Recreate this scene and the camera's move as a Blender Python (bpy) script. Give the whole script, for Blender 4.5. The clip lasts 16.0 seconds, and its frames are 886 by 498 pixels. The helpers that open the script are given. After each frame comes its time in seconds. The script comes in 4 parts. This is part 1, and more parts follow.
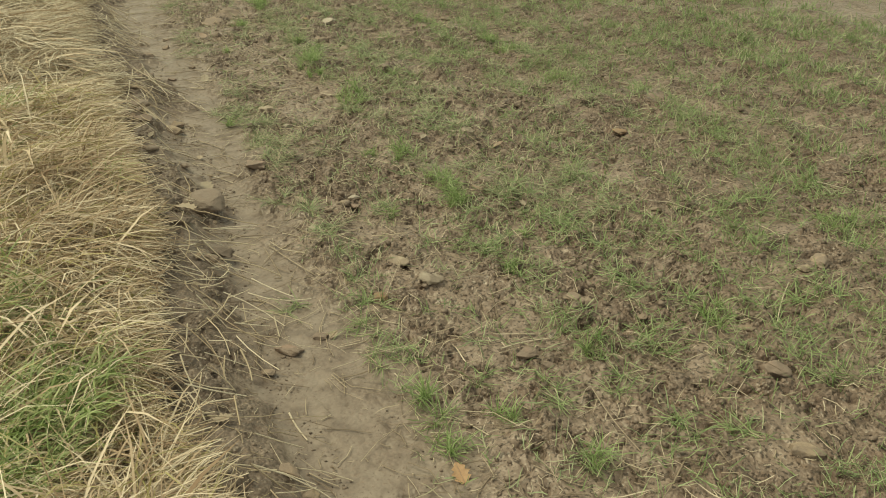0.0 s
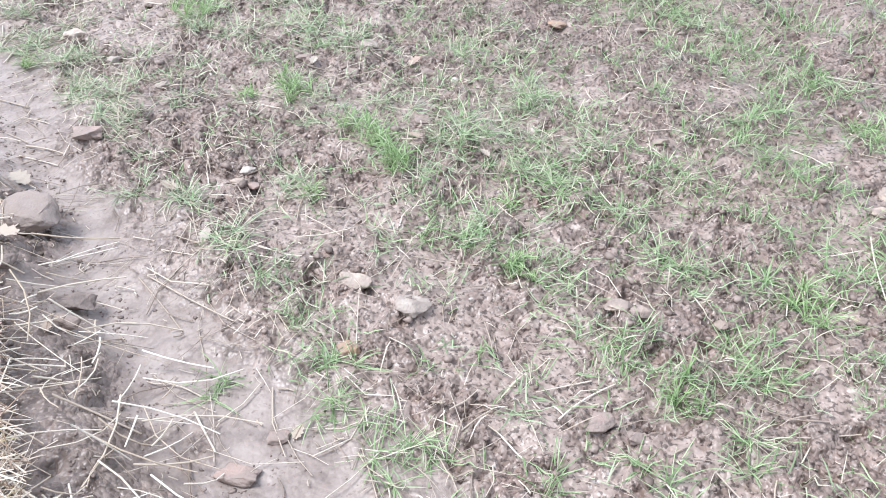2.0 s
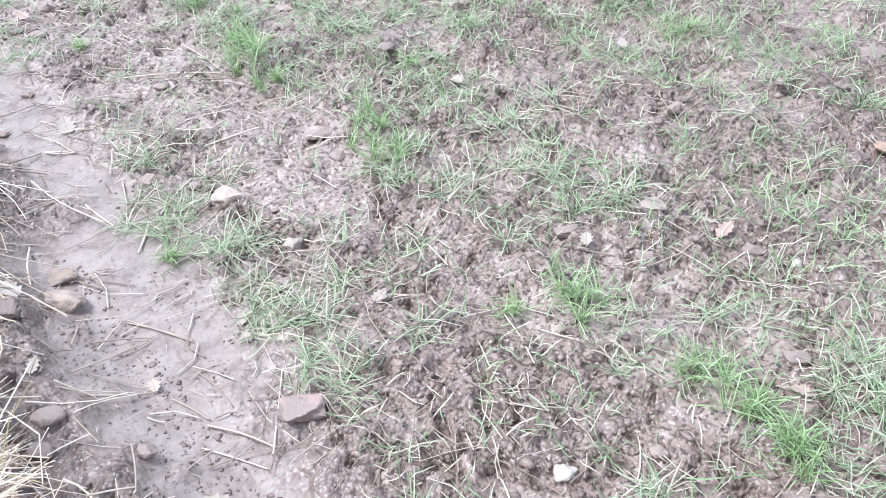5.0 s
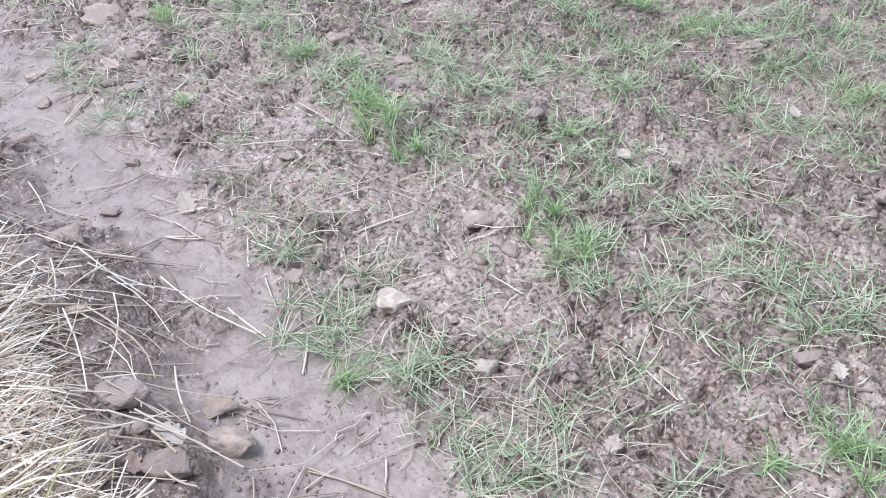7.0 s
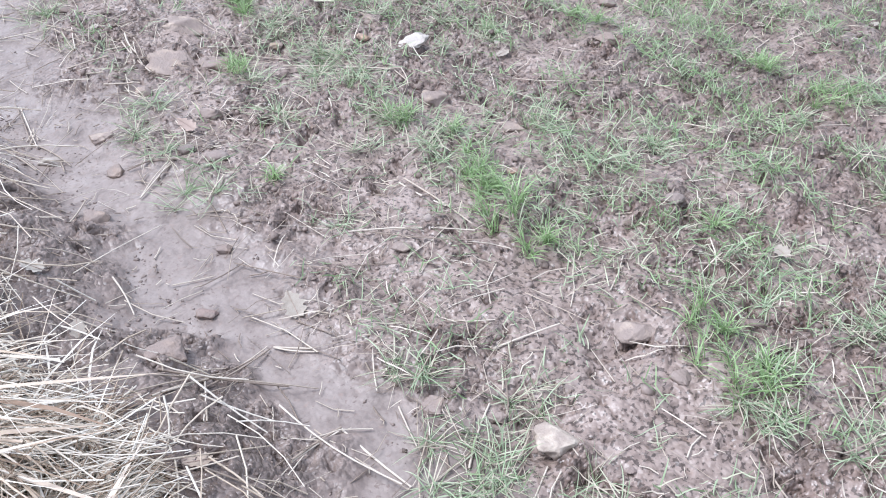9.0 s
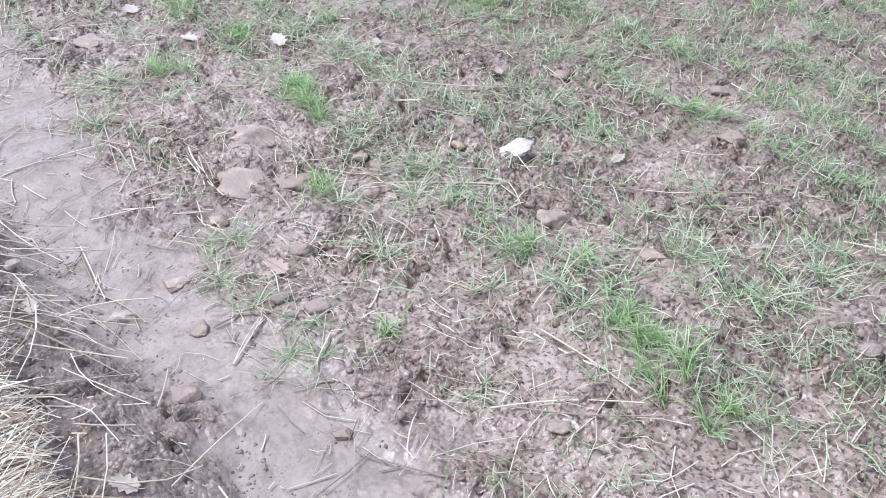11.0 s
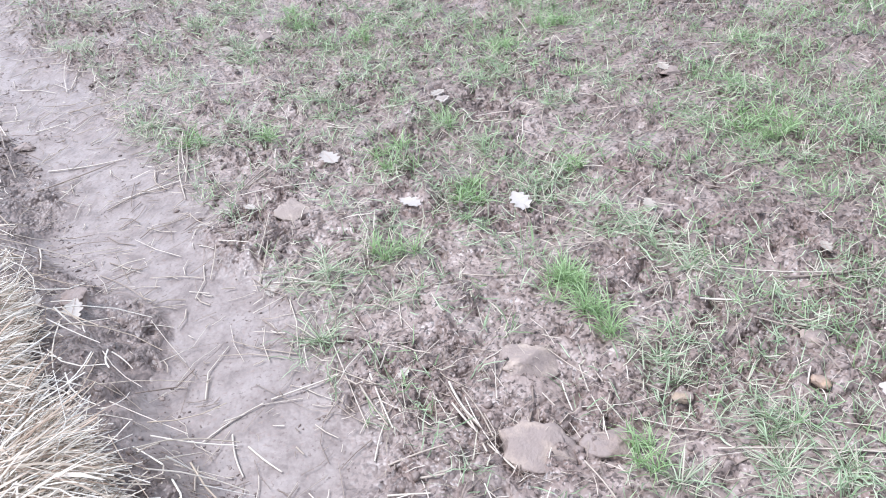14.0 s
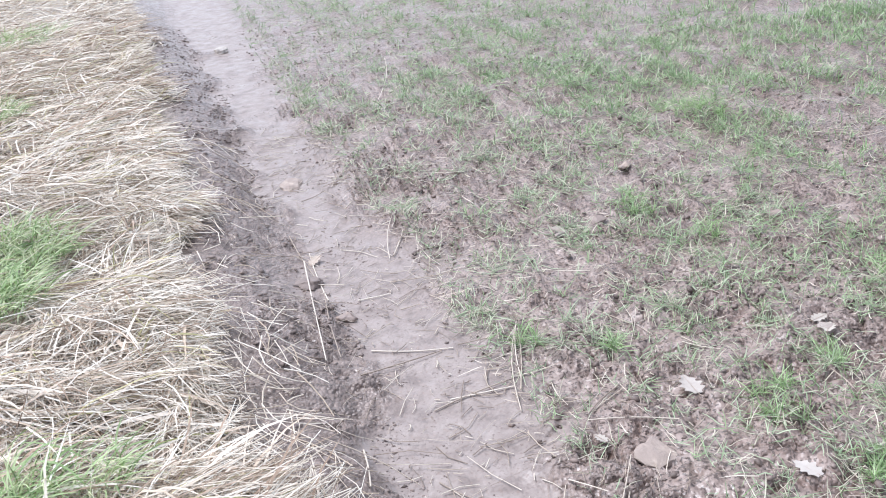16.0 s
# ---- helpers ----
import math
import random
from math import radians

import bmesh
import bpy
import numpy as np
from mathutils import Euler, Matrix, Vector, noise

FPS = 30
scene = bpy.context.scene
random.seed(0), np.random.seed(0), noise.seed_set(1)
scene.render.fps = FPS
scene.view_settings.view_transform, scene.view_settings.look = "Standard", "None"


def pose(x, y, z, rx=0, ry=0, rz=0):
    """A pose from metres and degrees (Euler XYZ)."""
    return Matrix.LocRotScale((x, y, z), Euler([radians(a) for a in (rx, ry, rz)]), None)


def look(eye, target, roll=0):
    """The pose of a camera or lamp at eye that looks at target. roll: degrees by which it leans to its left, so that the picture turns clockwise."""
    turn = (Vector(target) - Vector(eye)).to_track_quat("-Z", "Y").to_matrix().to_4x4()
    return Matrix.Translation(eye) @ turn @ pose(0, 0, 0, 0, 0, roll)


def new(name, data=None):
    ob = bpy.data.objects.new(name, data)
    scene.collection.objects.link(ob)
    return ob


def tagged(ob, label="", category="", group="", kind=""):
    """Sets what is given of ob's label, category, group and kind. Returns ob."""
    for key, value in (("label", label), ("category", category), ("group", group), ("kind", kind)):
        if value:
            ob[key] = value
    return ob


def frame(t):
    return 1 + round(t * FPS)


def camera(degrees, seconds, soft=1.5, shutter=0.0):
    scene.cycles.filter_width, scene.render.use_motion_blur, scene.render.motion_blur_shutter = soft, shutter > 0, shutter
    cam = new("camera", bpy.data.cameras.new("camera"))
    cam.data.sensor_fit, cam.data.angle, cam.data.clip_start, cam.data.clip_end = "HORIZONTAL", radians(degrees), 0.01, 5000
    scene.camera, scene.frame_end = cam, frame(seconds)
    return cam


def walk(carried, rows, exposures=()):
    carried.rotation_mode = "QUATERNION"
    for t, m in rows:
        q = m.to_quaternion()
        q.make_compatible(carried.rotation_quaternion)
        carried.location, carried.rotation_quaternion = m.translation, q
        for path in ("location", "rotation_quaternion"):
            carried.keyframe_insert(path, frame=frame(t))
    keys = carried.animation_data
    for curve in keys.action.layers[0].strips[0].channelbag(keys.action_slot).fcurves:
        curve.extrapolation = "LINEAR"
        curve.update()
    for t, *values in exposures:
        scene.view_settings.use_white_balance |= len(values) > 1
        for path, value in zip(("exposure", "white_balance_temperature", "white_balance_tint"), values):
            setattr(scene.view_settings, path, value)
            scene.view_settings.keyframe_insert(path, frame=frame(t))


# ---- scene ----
cam = camera(51.1, 16.0, soft=1.0)
PATH = [
    (0, (-0.677, -3.509, 1.608), (-0.161, -1.812, 0.683), -0.0),
    (0.5, (-0.69, -3.183, 1.574), (-0.103, -1.589, 0.519), 0.5),
    (1, (-0.704, -2.87, 1.525), (-0.032, -1.348, 0.415), 0.4),
    (1.5, (-0.701, -2.577, 1.495), (0.051, -1.134, 0.332), 0.2),
    (2, (-0.709, -2.286, 1.453), (0.12, -0.916, 0.255), 0.4),
    (2.5, (-0.707, -1.996, 1.416), (0.159, -0.666, 0.198), 0.3),
    (3, (-0.688, -1.753, 1.44), (0.148, -0.427, 0.198), -1.1),
    (3.5, (-0.706, -1.495, 1.434), (0.12, -0.161, 0.194), -1.4),
    (4, (-0.729, -1.24, 1.427), (0.097, 0.094, 0.187), -1.3),
    (4.5, (-0.708, -1.053, 1.449), (0.068, 0.302, 0.199), -2.7),
    (4.7, (-0.712, -0.972, 1.427), (0.064, 0.391, 0.186), -2.8),
    (6.8, (-0.928, -0.281, 1.443), (-0.123, 1.06, 0.197), -1.4),
    (7, (-0.943, -0.218, 1.441), (-0.133, 1.125, 0.2), -1.1),
    (7.5, (-0.954, -0.068, 1.436), (-0.148, 1.287, 0.206), -1.0),
    (8, (-0.982, 0.069, 1.45), (-0.171, 1.424, 0.223), -0.6),
    (8.5, (-1.006, 0.196, 1.463), (-0.193, 1.539, 0.223), -0.2),
    (9, (-1.044, 0.321, 1.459), (-0.213, 1.651, 0.218), 0.5),
    (9.5, (-1.081, 0.454, 1.456), (-0.217, 1.789, 0.243), 0.9),
    (9.7, (-1.1, 0.513, 1.454), (-0.216, 1.853, 0.261), 1.0),
    (11.8, (-1.042, 1.172, 1.497), (-0.234, 2.563, 0.309), -3.5),
    (12, (-1.05, 1.24, 1.508), (-0.246, 2.635, 0.321), -4.0),
    (12.5, (-1.093, 1.418, 1.526), (-0.288, 2.825, 0.355), -4.8),
    (13, (-1.121, 1.597, 1.532), (-0.334, 3.021, 0.369), -5.6),
    (13.5, (-1.098, 1.786, 1.519), (-0.357, 3.25, 0.376), -6.5),
    (14, (-1.06, 1.978, 1.558), (-0.38, 3.478, 0.423), -7.3),
    (14.5, (-1.059, 2.152, 1.569), (-0.416, 3.69, 0.465), -7.5),
    (15, (-1.108, 2.297, 1.582), (-0.517, 3.892, 0.529), -7.6),
    (15.5, (-1.213, 2.457, 1.606), (-0.72, 4.138, 0.641), -7.0),
    (16, (-1.264, 2.602, 1.627), (-0.951, 4.391, 0.789), -7.2),
]
walk(cam, [(t, look(eye, target, roll)) for t, eye, target, roll in PATH], exposures=[(0, 0.67, 10500, -10), (0.5, 1.38, 7500, -5), (1, 1.70, 6850, 2), (1.5, 1.86, 6350, 7), (2.5, 2.03, 5800, 10), (4.7, 2.06, 5690, 10), (7, 1.68, 5720, 11.5), (9.5, 1.68, 5720, 11.5), (12, 1.84, 5700, 12), (13.5, 1.87, 5700, 12), (15, 1.73, 5730, 12), (16, 1.74, 5880, 12)])

# ---- sky and sun: an overcast winter day ----
world = bpy.data.worlds.new("overcast")
world.use_nodes = True
scene.world = world
wn, wl = world.node_tree.nodes, world.node_tree.links
sky = wn.new("ShaderNodeTexSky")
sky.sky_type = "NISHITA"
sky.sun_disc = False
sky.sun_elevation, sky.sun_rotation = radians(63), radians(-60)
grey_sky = wn.new("ShaderNodeHueSaturation")
grey_sky.inputs["Saturation"].default_value = 0.36
wl.new(sky.outputs[0], grey_sky.inputs["Color"])
wl.new(grey_sky.outputs[0], wn["Background"].inputs["Color"])
wn["Background"].inputs["Strength"].default_value = 0.107
sun = new("sun", bpy.data.lights.new("sun", "SUN"))
sun.data.energy, sun.data.angle, sun.data.color = 1.3, radians(24), (1.0, 0.985, 0.96)
sun.matrix_world = look((-6 * math.sin(radians(60)), 6 * math.cos(radians(60)), 11.8), (0, 0, 0))

# ---- plan: the field's edge runs along +y; three uneven, slightly diverging lines ----
def field_edge(y):
    """Where the sown soil begins, beside the silted furrow."""
    return np.interp(y, (-3, -1.75, -1.25, -0.75, -0.2, 0.25, 0.75, 1.25, 1.75, 2.2, 2.7, 3.25, 3.7, 4.3, 4.8, 5.3, 6.2, 6.8, 7.7, 8.9, 13.4, 40),
                     (-0.08, -0.17, -0.19, -0.28, -0.295, -0.315, -0.38, -0.415, -0.425, -0.45, -0.575, -0.60, -0.68, -0.63, -0.69, -0.74, -0.77, -0.93, -1.04, -1.15, -1.45, -3.6))


def silt_edge(y):
    """Where the silt meets the dark earth under the bank."""
    return np.interp(y, (-3, -1.75, -1.25, -0.75, 0.25, 0.75, 1.25, 1.75, 2.25, 2.75, 3.25, 3.75, 4.25, 4.75, 5.3, 5.75, 6.25, 6.8, 7.25, 8.1, 9.6, 11.3, 13.9, 40),
                     (-0.34, -0.42, -0.49, -0.53, -0.535, -0.615, -0.685, -0.725, -0.75, -0.85, -0.93, -1.01, -1.05, -1.12, -1.13, -1.19, -1.28, -1.37, -1.41, -1.48, -1.60, -1.84, -2.2, -5.6))


def hay_edge(y):
    """The ragged front of the dead grass on the bank."""
    return np.interp(y, (-3, -1.75, -1.4, -0.9, -0.5, 0.0, 0.58, 1.1, 1.4, 1.52, 1.65, 1.8, 2.0, 2.3, 3.0, 3.4, 3.7, 4.1, 4.4, 4.85, 5.2, 5.5, 5.95, 6.35, 6.65, 7.2, 8.1, 9.1, 10.8, 14.6, 40),
                     (-0.58, -0.64, -0.75, -0.755, -0.72, -0.76, -0.84, -0.895, -0.89, -0.84, -0.87, -0.94, -1.06, -1.03, -1.09, -1.08, -1.15, -1.20, -1.31, -1.39, -1.43, -1.43, -1.52, -1.68, -1.52, -1.57, -1.73, -1.85, -2.03, -2.58, -6.5))


def bank_edge(y):
    return hay_edge(y) + 0.06


def drill_line(y):
    """The straight line of the first sown row."""
    return -0.28 - 0.083 * y


ROW_GAP = 0.305
rng = np.random.default_rng(7)
LATTICE = rng.random((256, 256))
POINTS = np.random.default_rng(11).random((4, 256, 256))


def value_noise(x, y, size, shift=0.0):
    """Smooth noise from 0 to 1, with bumps about `size` metres across."""
    u, v = x / size + shift * 17.3 + 64, y / size + shift * 9.1 + 64
    i, j = np.floor(u).astype(int), np.floor(v).astype(int)
    f, g = u - i, v - j
    f, g = f * f * (3 - 2 * f), g * g * (3 - 2 * g)
    a, b = LATTICE[i % 256, j % 256], LATTICE[(i + 1) % 256, j % 256]
    c, d = LATTICE[i % 256, (j + 1) % 256], LATTICE[(i + 1) % 256, (j + 1) % 256]
    return (a * (1 - f) + b * f) * (1 - g) + (c * (1 - f) + d * f) * g


def ramp(x, low, high):
    k = np.clip((x - low) / (high - low), 0, 1)
    return k * k * (3 - 2 * k)


def lumps(x, y, size, fill, shift=0):
    """Rounded lumps about `size` metres apart, some of them missing: their height over the soil, in units of size."""
    u = x / size + 1.6 * (value_noise(x, y, size * 1.4, 41 + shift) - 0.5) + 40
    v = y / size + 1.6 * (value_noise(x, y, size * 1.4, 43 + shift) - 0.5) + 40
    i, j = np.floor(u).astype(int), np.floor(v).astype(int)
    best = np.zeros_like(u)
    for a in (-1, 0, 1):
        for b in (-1, 0, 1):
            p, q = (i + a + 31 * shift) % 256, (j + b) % 256
            r = 0.45 + 0.5 * POINTS[2, p, q]
            gap = ((u - i - a - POINTS[0, p, q]) ** 2 + (v - j - b - POINTS[1, p, q]) ** 2) / r ** 2
            best = np.maximum(best, np.where(POINTS[3, p, q] < fill, r * np.sqrt(np.maximum(0, 1 - gap)), 0))
    return best


def zones(x, y):
    """How far a place belongs to the tilled field, to the silted furrow and to the bank, each 0 to 1."""
    wob = (value_noise(x, y, 0.30, 1) - 0.5) * 0.26 + (value_noise(x, y, 0.07, 2) - 0.5) * 0.10
    tilled = ramp(x - field_edge(y) + wob, -0.10, 0.16)
    silt = (1 - tilled) * ramp(x - silt_edge(y) + wob * 1.3, -0.07, 0.07)
    bank = 1 - ramp(x - bank_edge(y) + wob * 0.6, -0.42, -0.06)
    return tilled, silt, bank


def loosened(x, y):
    """Where the clay is broken into crumbs rather than smeared smooth."""
    return ramp(value_noise(x, y, 0.19, 10) + 0.75 * (value_noise(x, y, 0.055, 15) - 0.5), 0.34 - 0.16 * ramp(x - field_edge(y), 0.3, 1.0), 0.70 - 0.16 * ramp(x - field_edge(y), 0.3, 1.0))


def height(x, y):
    x, y = np.asarray(x, float), np.asarray(y, float)
    tilled, silt, bank = zones(x, y)
    far = 1 - ramp(np.hypot(x, y - 3), 12, 30)
    rough = 0.050 * (value_noise(x, y, 0.30, 3) - 0.5) + 0.026 * (value_noise(x, y, 0.11, 4) - 0.5)
    broken = loosened(x, y)
    crumb = (0.28 + 0.72 * broken) * (0.44 * 0.048 * lumps(x, y, 0.048, 0.45) + 0.62 * 0.022 * lumps(x, y, 0.022, 0.62, 3))
    crumb = crumb + 0.007 * (value_noise(x, y, 0.018, 6) - 0.5) * (0.35 + broken)
    crumb = crumb - 0.030 * ramp(value_noise(x, y, 0.028, 16), 0.70, 0.82) * (0.45 + 0.55 * broken)
    for hx, hy, hr in ((0.66, -0.02, 0.035), (-0.31, 3.95, 0.05), (0.02, 1.31, 0.05), (0.83, 0.55, 0.05), (0.55, 1.64, 0.04), (0.35, 4.36, 0.04)):
        crumb = crumb - 0.035 * np.exp(-(((x - hx) ** 2 + (y - hy) ** 2) / hr ** 2))
    row = (x - drill_line(y) - 0.03) / ROW_GAP
    furrow = 0.005 * np.cos(2 * np.pi * row)
    smooth = 0.010 * (value_noise(x, y, 0.25, 7) - 0.5) + 0.003 * (value_noise(x, y, 0.05, 8) - 0.5)
    loose = np.clip(1 - silt * 0.93, 0, 1)
    near = (1 - ramp(np.abs(x - 0.35), 2.1, 4.0)) * (1 - ramp(np.abs(y - 2.95), 5.1, 8.0))
    z = loose * (rough * (0.4 + 0.6 * near) + crumb * near) + tilled * furrow + silt * (smooth * near - 0.022)
    z = z + 0.085 * (1 - ramp(x, bank_edge(y) - 0.03, silt_edge(y) + 0.02))
    z = z + bank * (0.07 + 0.10 * (value_noise(x, y, 0.7, 9) - 0.4))
    return z * far + (1 - far) * -0.01


# ---- helpers for meshes and materials ----
def mesh_of(name, verts, faces, mats, smooth=True):
    me = bpy.data.meshes.new(name)
    me.from_pydata(verts.tolist() if hasattr(verts, "tolist") else verts, [], faces.tolist() if hasattr(faces, "tolist") else faces)
    for m in mats:
        me.materials.append(m)
    me.shade_smooth() if smooth else me.shade_flat()
    return me


def part(name, me, parent, label=""):
    ob = new(name, me)
    ob.parent = parent
    return tagged(ob, label)


def material(name, colours, scale=40.0, rough=(0.6, 0.9), bump=0.3, fine=400.0, spread=0.5, island=False, leaf=0.0, distance=0.004, mud=0.0):
    """A weathered surface: two or three colours mixed by coarse and fine noise, by object or by island, with uneven gloss and relief."""
    m = bpy.data.materials.new(name)
    m.use_nodes = True
    n, l = m.node_tree.nodes, m.node_tree.links
    p = n["Principled BSDF"]
    geo, info = n.new("ShaderNodeNewGeometry"), n.new("ShaderNodeObjectInfo")
    coarse, grain = n.new("ShaderNodeTexNoise"), n.new("ShaderNodeTexNoise")
    coarse.inputs["Scale"].default_value, grain.inputs["Scale"].default_value = scale, fine
    coarse.inputs["Detail"].default_value, grain.inputs["Detail"].default_value = 5, 3
    for tex in (coarse, grain):
        l.new(geo.outputs["Position"], tex.inputs["Vector"])
    mix = n.new("ShaderNodeMath")
    mix.operation = "MULTIPLY_ADD"
    mix.inputs[1].default_value = spread
    l.new(geo.outputs["Random Per Island"] if island else info.outputs["Random"], mix.inputs[0])
    shift = n.new("ShaderNodeMath")
    shift.operation = "MULTIPLY_ADD"
    shift.inputs[1].default_value, shift.inputs[2].default_value = 1 - spread, 0.0
    blend = n.new("ShaderNodeMix")
    blend.inputs["Factor"].default_value = 0.4
    l.new(coarse.outputs["Fac"], blend.inputs["A"])
    l.new(grain.outputs["Fac"], blend.inputs["B"])
    l.new(blend.outputs["Result"], shift.inputs[0])
    l.new(shift.outputs[0], mix.inputs[2])
    r = n.new("ShaderNodeValToRGB")
    r.color_ramp.elements[0].position, r.color_ramp.elements[1].position = 0.22, 0.78
    while len(r.color_ramp.elements) < len(colours):
        r.color_ramp.elements.new(0.5)
    for i, (e, c) in enumerate(zip(r.color_ramp.elements, colours)):
        e.position, e.color = 0.22 + 0.56 * i / (len(colours) - 1), (*c, 1)
    l.new(mix.outputs[0], r.inputs[0])
    surface = r.outputs[0]
    if mud:
        # dried smears of the field's clay
        smear = n.new("ShaderNodeTexNoise")
        smear.inputs["Scale"].default_value, smear.inputs["Detail"].default_value = 22, 6
        l.new(geo.outputs["Position"], smear.inputs["Vector"])
        cover = n.new("ShaderNodeMapRange")
        cover.inputs["From Min"].default_value, cover.inputs["From Max"].default_value = 0.36, 0.52
        cover.inputs["To Max"].default_value = mud
        l.new(smear.outputs["Fac"], cover.inputs["Value"])
        over = n.new("ShaderNodeMix")
        over.data_type = "RGBA"
        l.new(cover.outputs[0], over.inputs[0])
        l.new(surface, over.inputs[6])
        over.inputs[7].default_value = (0.22, 0.170, 0.146, 1)
        surface = over.outputs[2]
    l.new(surface, p.inputs["Base Color"])
    gloss = n.new("ShaderNodeMapRange")
    gloss.inputs["From Min"].default_value, gloss.inputs["From Max"].default_value = 0.3, 0.7
    gloss.inputs["To Min"].default_value, gloss.inputs["To Max"].default_value = rough
    l.new(coarse.outputs["Fac"], gloss.inputs["Value"])
    l.new(gloss.outputs[0], p.inputs["Roughness"])
    if bump:
        b = n.new("ShaderNodeBump")
        b.inputs["Strength"].default_value, b.inputs["Distance"].default_value = bump, distance
        l.new(blend.outputs["Result"], b.inputs["Height"])
        l.new(b.outputs[0], p.inputs["Normal"])
    if leaf:
        p.inputs["Transmission Weight"].default_value = 0.0
        p.inputs["Subsurface Weight"].default_value = 0.0
        thin = n.new("ShaderNodeBsdfTranslucent")
        both = n.new("ShaderNodeMixShader")
        both.inputs[0].default_value = leaf
        l.new(r.outputs[0], thin.inputs["Color"])
        l.new(p.outputs[0], both.inputs[1])
        l.new(thin.outputs[0], both.inputs[2])
        l.new(both.outputs[0], n["Material Output"].inputs["Surface"])
    return m


def soil_material():
    """Wet ploughed clay, a silted furrow and dark crumbs under the bank, told apart by the mesh's own zones."""
    m = bpy.data.materials.new("wet_soil")
    m.use_nodes = True
    n, l = m.node_tree.nodes, m.node_tree.links
    p = n["Principled BSDF"]
    geo = n.new("ShaderNodeNewGeometry")

    def noise_at(scale, detail=5, rough=0.6):
        t = n.new("ShaderNodeTexNoise")
        t.inputs["Scale"].default_value, t.inputs["Detail"].default_value, t.inputs["Roughness"].default_value = scale, detail, rough
        l.new(geo.outputs["Position"], t.inputs["Vector"])
        return t.outputs["Fac"]

    def colours(fac, *stops):
        r = n.new("ShaderNodeValToRGB")
        while len(r.color_ramp.elements) < len(stops):
            r.color_ramp.elements.new(0.5)
        for e, (pos, c) in zip(r.color_ramp.elements, stops):
            e.position, e.color = pos, (*c, 1)
        l.new(fac, r.inputs[0])
        return r.outputs[0]

    def mixed(fac, a, b):
        x = n.new("ShaderNodeMix")
        x.data_type = "RGBA"
        for k, v in ((0, fac), (6, a), (7, b)):
            l.new(v, x.inputs[k])
        return x.outputs[2]

    def zone(name):
        a = n.new("ShaderNodeAttribute")
        a.attribute_name = name
        return a.outputs["Fac"]

    patch, grain = noise_at(5), noise_at(30, 2, 0.5)
    clay = colours(grain, (0.30, SOIL_LOW), (0.46, SOIL_MID), (0.66, SOIL_HIGH))
    turned = colours(grain, (0.30, (0.128, 0.093, 0.077)), (0.62, (0.242, 0.183, 0.154)))
    ruddy = colours(grain, (0.30, RUDDY_LOW), (0.62, RUDDY_HIGH))
    ground = mixed(zone("loose"), clay, mixed(colours(patch, (0.42, (0, 0, 0)), (0.62, (1, 1, 1))), turned, ruddy))
    mud = colours(noise_at(14, 6, 0.65), (0.34, SILT_LOW), (0.48, SILT_MID), (0.64, SILT_HIGH))
    flecks = colours(noise_at(90, 3, 0.55), (0.58, (0, 0, 0)), (0.64, (0.9, 0.9, 0.9)))
    mud = mixed(flecks, mud, turned)
    dark = colours(grain, (0.30, (0.105, 0.078, 0.066)), (0.70, (0.245, 0.190, 0.163)))
    # near-black specks: wet crumbs, plus shade of gaps between clods put into the colour
    wet_shade_specks = colours(noise_at(85, 2, 0.5), (0.55, (0, 0, 0)), (0.60, (0.85, 0.85, 0.85)))
    wet_shade_tone = colours(patch, (0.3, (0.050, 0.035, 0.028)), (0.7, (0.075, 0.053, 0.043)))
    ground = mixed(wet_shade_specks, ground, wet_shade_tone)
    base = mixed(zone("silt"), ground, mud)
    base = mixed(zone("humus"), base, dark)
    turf = colours(grain, (0.30, (0.14, 0.11, 0.075)), (0.70, (0.36, 0.295, 0.21)))
    base = mixed(zone("turf"), base, turf)
    l.new(base, p.inputs["Base Color"])
    gl = n.new("ShaderNodeMapRange")
    gl.inputs["From Min"].default_value, gl.inputs["From Max"].default_value = 0.35, 0.65
    gl.inputs["To Min"].default_value, gl.inputs["To Max"].default_value = 0.30, 0.48
    l.new(noise_at(9, 4), gl.inputs["Value"])
    drier = n.new("ShaderNodeMath")
    drier.operation = "MULTIPLY_ADD"
    drier.inputs[1].default_value = 0.12
    l.new(zone("silt"), drier.inputs[0])
    l.new(gl.outputs[0], drier.inputs[2])
    l.new(drier.outputs[0], p.inputs["Roughness"])
    warp = n.new("ShaderNodeTexNoise")
    warp.inputs["Scale"].default_value, warp.inputs["Detail"].default_value = 40, 0.5
    l.new(geo.outputs["Position"], warp.inputs["Vector"])
    bend = n.new("ShaderNodeVectorMath")
    bend.operation = "MULTIPLY_ADD"
    bend.inputs[1].default_value = (0.006, 0.006, 0.006)
    l.new(warp.outputs["Color"], bend.inputs[0])
    l.new(geo.outputs["Position"], bend.inputs[2])

    def domes(scale):
        c = n.new("ShaderNodeTexVoronoi")
        c.inputs["Scale"].default_value = scale
        l.new(bend.outputs[0], c.inputs["Vector"])
        return c.outputs["Distance"]

    def scaled(value, by, plus=None):
        x = n.new("ShaderNodeMath")
        x.operation = "MULTIPLY_ADD"
        l.new(value, x.inputs[0])
        if hasattr(by, "default_value"):
            l.new(by, x.inputs[1])
        else:
            x.inputs[1].default_value = by
        x.inputs[2].default_value = 0
        if plus is not None:
            l.new(plus, x.inputs[2])
        return x.outputs[0]

    broken = scaled(domes(78), -0.50, scaled(domes(43), -0.22))
    broken = scaled(broken, zone("crumbly"))
    relief = scaled(noise_at(55, 1.5, 0.45), 0.40, broken)
    b = n.new("ShaderNodeBump")
